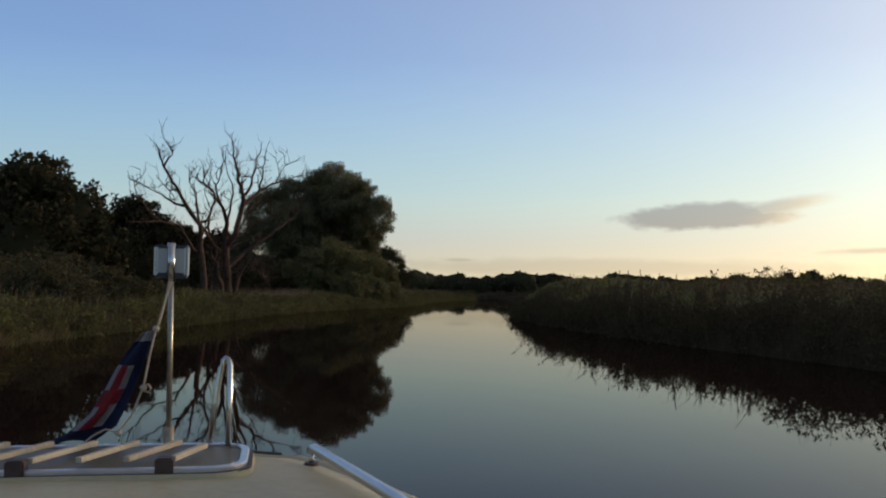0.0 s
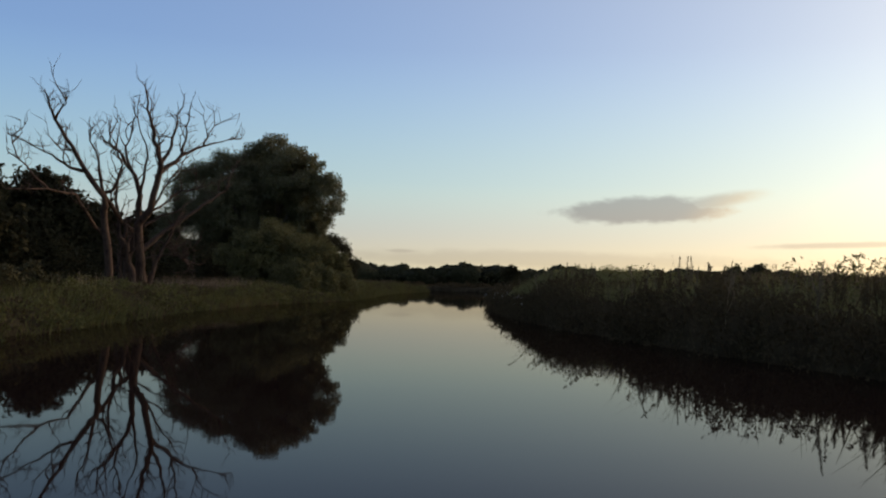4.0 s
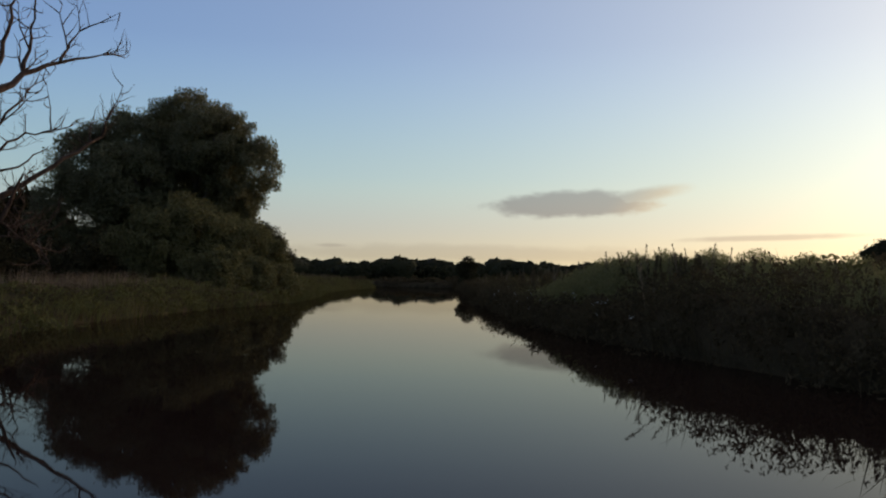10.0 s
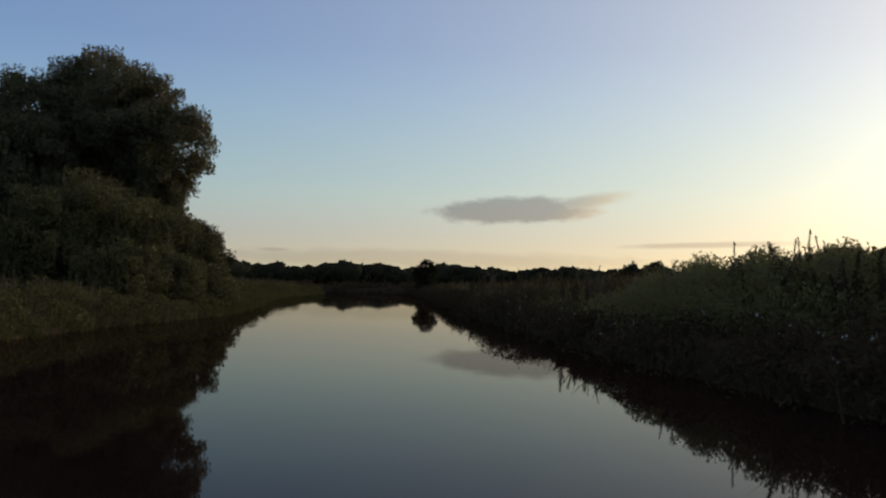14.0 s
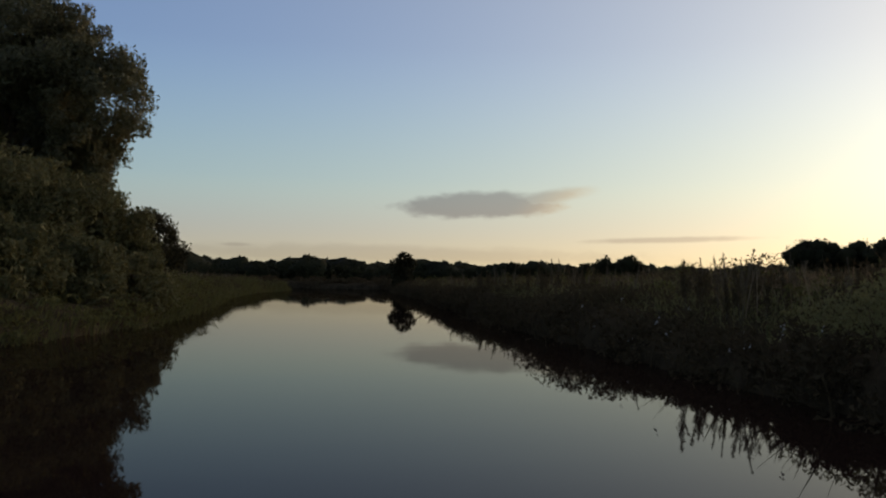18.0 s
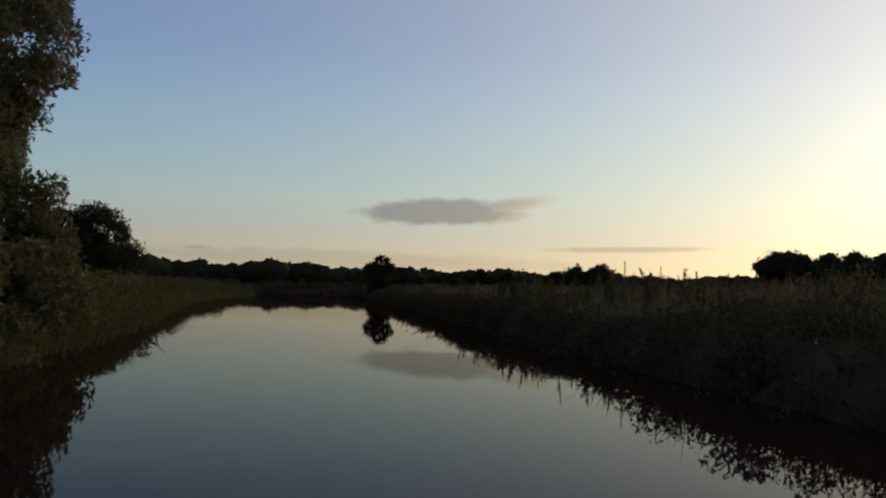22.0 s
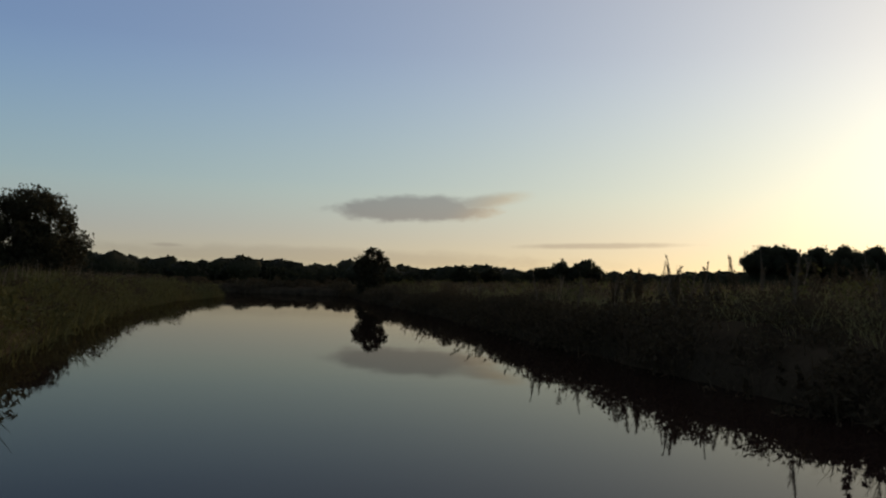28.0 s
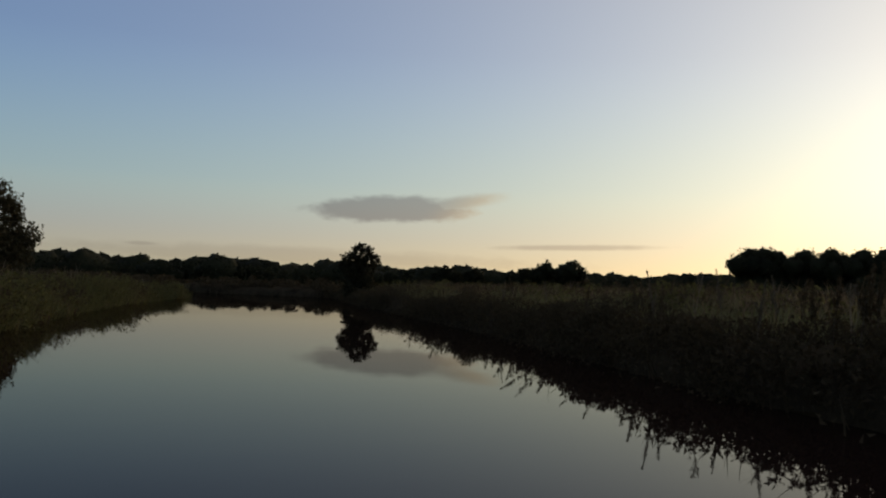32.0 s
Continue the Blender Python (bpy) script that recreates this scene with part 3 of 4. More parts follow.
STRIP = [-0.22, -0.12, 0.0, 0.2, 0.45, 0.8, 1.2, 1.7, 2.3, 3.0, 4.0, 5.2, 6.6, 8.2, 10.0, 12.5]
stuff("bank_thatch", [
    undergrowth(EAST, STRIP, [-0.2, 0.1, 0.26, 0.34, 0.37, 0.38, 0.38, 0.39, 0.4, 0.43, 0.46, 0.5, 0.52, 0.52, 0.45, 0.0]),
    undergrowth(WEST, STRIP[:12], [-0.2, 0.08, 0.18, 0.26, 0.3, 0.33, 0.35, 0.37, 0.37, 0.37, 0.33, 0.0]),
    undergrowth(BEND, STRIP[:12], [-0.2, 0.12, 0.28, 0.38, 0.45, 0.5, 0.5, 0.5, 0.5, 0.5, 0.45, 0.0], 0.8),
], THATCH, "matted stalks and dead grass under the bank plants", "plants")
stuff("bank_grass", [
    thicket(EAST, 26000, 1.8, 6.0, 0.6, 0.95, 0.022, 0.8, 1.0, 0.4),
    thicket(EAST, 42000, 0.8, 5.0, 0.5, 0.85, 0.012, 0.9, 1.0, 1.4, 0.4),
], GRASS, "rough grass crowding the sloping river bank", "grass")
stuff("seeding_grass", [
    thicket(EAST, 34000, 4.0, 14.0, 0.7, 1.08, 0.022, 0.7, 1.0, 0.4),
    thicket(EAST, 9000, 2.0, 5.0, 0.75, 1.05, 0.012, 0.6, 1.0, 2.4),
], SEEDING, "brown seeding grass along the top of the bank", "grass")
stuff("old_reeds", [
    thicket([(-0.7, 44.5), (0.6, 47.5), (2.0, 50.2)], 1500, -0.2, 1.6, 0.8, 1.15, 0.014, 0.25, 1.0, 0.6),
], WITHERED, "brown withered reeds standing behind the green ones", "reeds")
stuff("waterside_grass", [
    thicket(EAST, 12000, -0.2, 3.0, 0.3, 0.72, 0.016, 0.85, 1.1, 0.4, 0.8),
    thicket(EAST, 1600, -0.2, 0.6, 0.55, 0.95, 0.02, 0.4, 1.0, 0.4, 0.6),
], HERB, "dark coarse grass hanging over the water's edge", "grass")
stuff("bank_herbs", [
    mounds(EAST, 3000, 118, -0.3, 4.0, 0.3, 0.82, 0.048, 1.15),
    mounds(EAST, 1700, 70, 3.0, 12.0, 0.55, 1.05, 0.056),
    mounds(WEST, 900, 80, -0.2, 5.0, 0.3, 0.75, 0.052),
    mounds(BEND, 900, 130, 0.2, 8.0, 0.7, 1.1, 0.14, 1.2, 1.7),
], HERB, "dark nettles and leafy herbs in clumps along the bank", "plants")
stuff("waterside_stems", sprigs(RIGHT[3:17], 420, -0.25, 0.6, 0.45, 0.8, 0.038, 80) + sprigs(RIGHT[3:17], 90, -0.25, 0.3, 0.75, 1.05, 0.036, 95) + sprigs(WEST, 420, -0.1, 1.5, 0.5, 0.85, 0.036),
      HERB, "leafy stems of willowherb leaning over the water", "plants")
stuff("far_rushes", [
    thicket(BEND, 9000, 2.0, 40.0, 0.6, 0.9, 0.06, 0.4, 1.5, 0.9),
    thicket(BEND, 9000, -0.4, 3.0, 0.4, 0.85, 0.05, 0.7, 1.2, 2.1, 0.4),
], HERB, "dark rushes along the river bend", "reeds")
stuff("sedge_tussocks", [
    mounds(WEST, 1300, 90, -0.25, 4.5, 0.3, 0.72, 0.06, 1.1),
    mounds(EAST, 700, 60, 2.0, 12.0, 0.6, 1.1, 0.065),
], REED, "soft green tussocks of sedge on the banks", "plants")
stuff("meadow_grass", [
    thicket(EAST, 24000, 11.0, 65.0, 0.5, 0.85, 0.06, 0.5, 1.0, 0.9),
    thicket(WEST, 15000, 4.0, 30.0, 0.4, 0.7, 0.06, 0.5, 1.0, 0.9),
], GRASS, "rough meadow grass behind the river banks", "grass")
stuff("reeds", [
    thicket(WEST, 24000, -0.3, 2.2, 0.3, 0.75, 0.024, 0.6, 1.1, 2.1, 0.6),
    thicket(WEST, 14000, 1.5, 6.0, 0.4, 0.78, 0.028, 0.6, 1.0, 2.1),
], REED, "green reeds and sedge along the water", "reeds")
stuff("dry_grass", [
    thicket(WEST, 3000, 1.5, 5.0, 0.65, 1.0, 0.02, 0.35, 1.0, 0.2),
    thicket(EAST, 1500, 3.0, 14.0, 0.8, 1.1, 0.02, 0.4, 1.0, 1.2),
], STRAW, "pale dry grass stalks among the green", "grass")
# rank nettle beds that stand above the rest of the bank
edge = np.array(RIGHT[:17])[::-1]
rows = np.arange(23.0, 40.0, 1.0)
beds = np.concatenate([np.stack([np.interp(rows, edge[:, 1], edge[:, 0]) + rng.uniform(2.6, 5.2, len(rows)), rows], 1), [(12.7, 38.0), (12.9, 39.4), (13.3, 40.6), (13.8, 41.8), (14.3, 43.0), (13.9, 39.4), (14.4, 41.0)]])
tall = np.concatenate([np.interp(rows, (28, 33, 35, 37), (0.95, 1.1, 1.35, 1.5)) + 0.06 * np.sin(rows * 1.7), np.full(7, 1.52)])
i = rng.integers(0, len(beds), 230000)
xy = beds[i] + np.clip(rng.normal(size=(len(i), 2)), -1.6, 1.6) * 1.05
up = rng.uniform(0, 1, len(i)) ** 0.45 * tall[i] * np.exp(-((xy - beds[i]) ** 2).sum(1) / 6.0) * (0.88 + 0.12 * np.sin(xy[:, 0] * 5) * np.sin(xy[:, 1] * 4))
stuff("nettle_bed", [leaf_arrays(np.concatenate([xy, (land(xy[:, 0], xy[:, 1]) + up)[:, None]], 1), 0.04 * np.ones(len(i)), droop=0.1, slim=0.4, tri=True)], GRASS, "rank bed of tall dark nettles on the bank", "plants")
p, d, n = sow(RIGHT[8:13], 30, -0.3, 1.2, 1.3)
p[:, 2] = LEVEL + rng.uniform(0.25, 0.8, len(p)) + 0.1 * np.maximum(d, 0)
p = np.concatenate([p, [(9.45, 34.8, 1.17), (9.5, 34.5, 1.2), (9.55, 35.0, 0.95), (10.3, 37.8, 1.28), (11.75, 45.5, 1.12), (12.6, 47.2, 0.8)]])
stuff("bindweed_flowers", [leaf_arrays(p + rng.normal(size=p.shape) * 0.02, 0.015 * np.ones(len(p)), slim=0.9) for _ in range(4)], PETAL, "small white bindweed flowers scattered over the bank herbs", "flowers")

# ---------------------------------------------------------------- far woods
def woods(az0, az1, dist, top, spacing, leaf, per):
    """A belt of trees that have grown together: broad low domes with smaller knobs and a fuzz of leaf bunches over them."""
    out = []
    a = az0
    while a < az1:
        r = dist * rng.uniform(0.96, 1.05)
        h = top * (0.86 + 0.07 * math.sin(a * 0.9) + 0.05 * math.sin(a * 2.3 + 1) + rng.uniform(-0.05, 0.05) + (0.14 if rng.uniform() < 0.1 else 0))
        w = spacing * rng.uniform(0.8, 1.25)
        c = np.array([math.sin(radians(a)) * r + 6, math.cos(radians(a)) * r + 30, 0])
        lumps = [(c + [0, 0, h * 0.4], w, h * 0.56 / w)]
        for _ in range(5):
            k = h * rng.uniform(0.1, 0.17)
            o = rng.uniform(-0.7, 0.7, 2) * w
            lumps.append((c + [o[0], o[1], h * (0.96 - 0.34 * (o @ o) / (w * w)) - k], k, 0.85))
        for q, rad, flat in lumps:
            out.append(blob_arrays(q, rad * 0.96, flat, 14, 8))
            d = unit(per if rad == w else per // 4)
            d[:, 2] = np.abs(d[:, 2])
            out.append(leaf_arrays(q + d * [rad, rad, rad * flat] * rng.uniform(0.97, 1.08, (len(d), 1)), leaf * np.ones(len(d)), slim=0.7))
        a += math.degrees(spacing / dist) * rng.uniform(0.7, 1.05)
    return out


def hedge(az0, az1, dist, top, count, leaf):
    a = np.radians(rng.uniform(az0, az1, count))
    r = dist * rng.uniform(0.98, 1.04, count)
    z = rng.uniform(0, 1, count) ** 0.8 * top * (0.88 + 0.12 * np.sin(a * 97) * np.sin(a * 41))
    return [leaf_arrays(np.stack([np.sin(a) * r + 6, np.cos(a) * r + 30, z], 1), leaf * np.ones(count), slim=0.8)]


stuff("far_woods", woods(-75, 66, 450, 12.3, 8.8, 0.42, 200) + hedge(-75, 62, 430, 9.0, 16000, 0.64) + hedge(38, 66, 262, 5.3, 6000, 0.4) + hedge(50, 100, 290, 9.0, 9000, 0.9) + hedge(62, 285, 255, 5.0, 6000, 1.6) + woods(62, 285, 260, 8.0, 11.0, 1.0, 60),
      FARLEAF, "dark line of distant trees round the meadows", "trees")

# ---------------------------------------------------------------- trees
tree("willow_tree", "large full grey-green willow beside the water", (3.1, 70, 0.55),
     [(0.7, 0.3, 8.35, 2.5, 0.9), (2.1, -2.8, 7.4, 2.1, 0.9), (-1.7, 0.4, 7.5, 2.2, 0.9), (3.45, -3.0, 6.3, 1.85, 0.95), (-3.6, 0.6, 6.6, 2.2, 0.85), (-0.2, 1, 5.0, 3.7, 0.9), (3.0, -2.2, 4.8, 1.55, 1),
      (2.1, -0.6, 3.3, 2.1, 1), (-4.2, 0, 3.6, 2.8, 1), (0.3, -1.6, 2.6, 2.6, 0.9), (-2.2, -2.0, 5.4, 2.2, 0.9)],
     0.088, 400000, 0.45, WILLOW, droop=0.35, clump=0.24, per_lobe=120, slim=0.38)
tree("willow_bush", "rounded olive willow scrub overhanging the water", (6.0, 60.5, 0.65),
     [(0, 0, 1.9, 1.7, 0.86), (1.15, 0.3, 0.95, 1.25, 0.85), (-2.0, -0.4, 2.2, 2.0, 0.9), (-3.8, -1.3, 1.8, 1.8, 0.9), (-1.0, -1.2, 1.1, 1.6, 0.85), (-0.3, -3.2, 0.7, 1.25, 0.9), (0.9, -2.0, 0.5, 1.1, 0.85), (-1.6, -4.6, 0.75, 1.2, 0.9)], 0.08, 140000, 0.1, OSIER, droop=0.4, slim=0.35)
for at, size, label in [((-15, 60, 0.5), 1.0, "tall dark broadleaved tree behind the bank"), ((-17.5, 72, 0.5), 1.0, "dark spreading tree in a hedgerow"), ((-10.6, 70, 0.5), 0.84, "dark broadleaved tree in a hedgerow"),
                        ((-7.4, 74, 0.5), 0.62, "dark hedgerow tree behind a dead tree"), ((-4.6, 76, 0.5), 0.6, "dark hedgerow tree between a dead tree and a willow"), ((-20, 70, 0.5), 0.95, "tall dark tree behind the meadow"), ((-1.5, 86, 0.5), 0.45, "low dark tree beside a willow")]:
    tree("broadleaf_tree", label, at, [(0, 0, 7.6 * size, 2.1 * size, 0.85), (2.2 * size, 0, 5.6 * size, 2.3 * size, 0.9), (-2.4 * size, 0.5, 6.0 * size, 2.6 * size, 0.9),
         (0, -1, 3.4 * size, 3.6 * size, 0.9), (3.2 * size, 0, 3.2 * size, 2.4 * size, 1.0), (-3.4 * size, 0, 3.2 * size, 2.5 * size, 1.0)], 0.2, 17000, 0.35 * size, LEAF, group="dark trees on the left bank", core=0.6)
tree("round_tree", "rounded dark tree at the river bend", (14.4, 122.5, 0.6), [(0, 0, 4.9, 2.3, 0.85), (1.5, 0, 3.0, 1.9, 0.9), (-2.2, 0, 4.2, 2.5, 0.9), (-4.2, 0.5, 3.4, 2.4, 0.9), (0.3, -0.5, 2.0, 2.6, 0.8)], 0.13, 42000, 0.25, LEAF)
tree("bank_bush", "small leafy bush on the river bank", (33.9, 109.5, 0.6), [(0.15, 0, 2.8, 0.62, 0.9), (0.7, 0, 2.3, 0.55, 0.9), (-0.6, 0, 2.2, 0.65, 0.9), (0.05, 0, 1.6, 0.9, 1), (0, 0, 0.7, 1.0, 0.8)], 0.1, 8000, 0.07, LEAF)
for x, y, h in [(153.5, 254.5, 9.2), (158.6, 251, 9.8), (149, 258, 7.0), (128, 262, 6.8), (139, 268, 6.4)]:
    tree("meadow_tree", "dark rounded tree far across the meadow", (x, y, 0.5), [(0, 0, h * 0.66, h * 0.33, 0.9), (h * 0.35, 0, h * 0.5, h * 0.3, 0.9), (-h * 0.35, 0, h * 0.5, h * 0.3, 0.9)], 0.2, 11000, 0.3, FARLEAF, group="far meadow trees", core=0.72, clump=0.2)
for k in range(36):
    x, y, h = 229 + k * 3.2 + rng.uniform(-2, 2), 254 - k * 4.1 + rng.uniform(-2, 2), (17.2 + 0.14 * k) * rng.uniform(0.88, 1.08)
    tree("wood_tree", "tall dark tree at the edge of a wood", (x, y, 0.5), [(0, 0, h * 0.74, h * 0.24, 0.9), (h * 0.26, 0, h * 0.62, h * 0.24, 0.9), (-h * 0.28, 0, h * 0.6, h * 0.25, 0.9), (h * 0.1, 2, h * 0.5, h * 0.3, 0.9), (0, 0, h * 0.25, h * 0.42, 0.7)], 0.3, 5200, 0.35, FARLEAF, group="wood behind the meadow", core=0.72, clump=0.22)

for x, y, r, label in [(-17, 58, 2.2, "dark scrub under tall trees"), (-13.5, 64, 2.2, "dark scrub along a hedgerow"), (-9, 62, 2.0, "dark scrub behind a dead tree"), (-5.2, 64, 1.9, "low dark scrub between trees"), (-2.4, 66, 1.7, "low dark scrub beside a willow"), (-21, 62, 2.4, "dark scrub under tall trees"), (-12.5, 37, 2.0, "broad bramble thicket on the meadow"),
                       (-8.2, 40, 1.3, "low thorn bush under a dead tree"), (0.6, 62, 1.7, "low willow bush among the reeds")]:
    tree("shrub", label, (x, y, 0.45), [(0, 0, r * 0.8, r, 0.85), (r * 0.8, 0.2, r * 0.6, r * 0.8, 0.8), (-r * 0.8, -0.2, r * 0.55, r * 0.8, 0.8)], 0.09, 11000, 0.06, LEAF, group="bank shrubs")

for x, y, r, label in [(-6.7, 27.5, 1.15, "dense bramble bush beside the water"), (-5.5, 30.5, 1.05, "low bramble bush above the reeds"), (-7.6, 31.5, 1.45, "rounded bramble bush on the bank"), (-4.4, 33.5, 0.8, "small bramble bush among the reeds"), (-8.8, 29.0, 1.3, "spreading bramble bush on the bank")]:
    tree("shrub", label, (x, y, 0.62), [(0, 0, r * 0.62, r, 0.85), (r * 0.8, 0.2, r * 0.45, r * 0.8, 0.8), (-r * 0.8, -0.2, r * 0.5, r * 0.8, 0.8), (r * 0.2, -0.6, r * 0.35, r * 0.7, 0.8)], 0.06, 16000, 0.05, BRAMBLE, group="bank shrubs")

# ---------------------------------------------------------------- tall weeds that stand above the grass


def weed(kind):
    """One tall slim weed: a bent stem whose upper part carries a tight spike, narrow upright leaves or small flat seed heads."""
    w = thing("tall_weed", (0, 0, -50), {"umbel": "dry umbel weed standing above the bank grass", "spike": "tall dark spike of dock above the bank grass", "leafy": "tall leafy willowherb above the bank grass"}[kind], "weed", "tall weeds on the bank")
    tall = {"umbel": 1.3, "spike": 1.45, "leafy": 1.4}[kind] * rng.uniform(0.93, 1.07)
    lean = rng.normal(size=2) * 0.1

    def on_stem(u):
        return np.stack([lean[0] * u * u, lean[1] * u * u, tall * u], -1)

    tubes = [tube_arrays([Vector(p) for p in on_stem(np.linspace(0, 1, 6))], [0.009, 0.009, 0.008, 0.007, 0.005, 0.003], 5)]
    c = []
    for _ in range({"umbel": 7, "spike": 4, "leafy": 5}[kind]):
        h = rng.uniform(0.45, 0.8) if kind != "umbel" else rng.uniform(0.5, 0.95)
        a, ln = rng.uniform(0, 2 * math.pi), (1.12 - h) * rng.uniform(0.5, 0.8)
        s = on_stem(np.array(h))
        e = s + np.array([math.cos(a) * ln * 0.3, math.sin(a) * ln * 0.3, ln * 0.85])
        tubes.append(tube_arrays([Vector(s), Vector(s * 0.5 + e * 0.5) + Vector((0, 0, -0.02)), Vector(e)], [0.005, 0.004, 0.002], 4))
        if kind == "umbel":
            c.append(e + rng.normal(size=(18, 3)) * [0.018, 0.018, 0.016])
        else:
            k = rng.uniform(0.25, 1, (50, 1))
            c.append(s + (e - s) * k + rng.normal(size=(50, 3)) * 0.011)
    if kind != "umbel":
        u = rng.uniform(0.42, 1, 300) ** 0.8
        c.append(on_stem(u) + rng.normal(size=(300, 3)) * ((0.018 if kind == "spike" else 0.03) * (1.25 - u) + 0.005)[:, None])
    link_mesh("stem", tubes_mesh("stem", tubes), STRAW if kind == "umbel" else UMBEL, w)
    v, f = leaf_arrays(np.concatenate(c), 0.014 if kind != "leafy" else 0.026, droop=-0.5, slim=0.4 if kind != "leafy" else 0.24)
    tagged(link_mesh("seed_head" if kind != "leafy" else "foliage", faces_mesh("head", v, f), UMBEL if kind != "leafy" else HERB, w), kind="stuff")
    return w


weeds = [weed(k) for k in ("spike", "leafy", "spike", "leafy", "leafy", "spike", "leafy", "umbel", "leafy")]
spots = [(10.6 + 0.9 * math.sin(k * 2.4), 26.2 + 1.3 * math.cos(k * 1.7), 1.0 + 0.12 * math.sin(k * 3.1)) for k in range(15)]
spots += [(14.6 + 0.5 * math.sin(k * 2.4), 47.4 + 0.7 * math.cos(k * 1.7), 0.95 + 0.08 * math.sin(k * 3.1)) for k in range(9)]
spots += [(20.5 + 0.5 * math.sin(k * 2.4), 66.2 + 0.8 * math.cos(k * 1.7), 0.96 + 0.08 * math.sin(k * 3.1)) for k in range(8)]
spots += [(23.6 + 1.1 * math.sin(k * 2.4), 66.0 + 0.9 * math.cos(k * 1.7), 1.06 + 0.1 * math.sin(k * 3.1)) for k in range(9)]
spots += [(8.6, 19.0, 0.98), (9.8, 17.6, 0.98), (8.4, 21.0, 0.94), (12.0, 37.2, 1.06), (12.15, 38.6, 1.06)]
# clumps along the bank: how far up the river, how many, how far they spread, how tall
for y, k, r, big in [(14.5, 3, 0.8, 0.8), (16.6, 4, 0.7, 0.82), (19.0, 8, 0.8, 0.9), (21.2, 10, 0.8, 0.92), (23.5, 10, 0.8, 0.9), (26.5, 8, 1.0, 0.84), (29.5, 7, 1.0, 0.82), (32.5, 7, 1.0, 0.85), (35.3, 12, 0.8, 0.95),
                     (37.2, 28, 0.8, 0.99), (39.0, 34, 0.9, 1.03), (41.0, 22, 0.9, 1.0), (44.0, 7, 1.0, 0.85), (47.0, 10, 1.0, 0.95), (49.5, 8, 1.0, 0.9), (53.0, 7, 1.0, 0.84), (57.0, 14, 1.2, 0.92), (60.0, 12, 1.2, 0.9), (66.0, 12, 1.6, 0.9), (72.0, 8, 2.0, 0.9), (80.0, 6, 2.5, 0.9)]:
    for _ in range(k):
        yy = y + rng.normal() * r
        spots.append((float(np.interp(yy, edge[:, 1], edge[:, 0])) + rng.uniform(1.5, 3.2) if 35 < yy < 62 else float(np.interp(yy, edge[:, 1], edge[:, 0])) + rng.uniform(0.3, 2.4), yy, big * rng.uniform(0.8, 1.06)))
for n, (x, y, size) in enumerate(spots):
    m = pose(x, y, float(land(np.array(x), np.array(y))) - 0.03, 0, 0, float(rng.uniform(0, 360))) @ Matrix.Scale(float(size), 4)
    if n < len(weeds):
        weeds[n].matrix_basis = m
    else:
        copy_thing(weeds[n % len(weeds)], m)

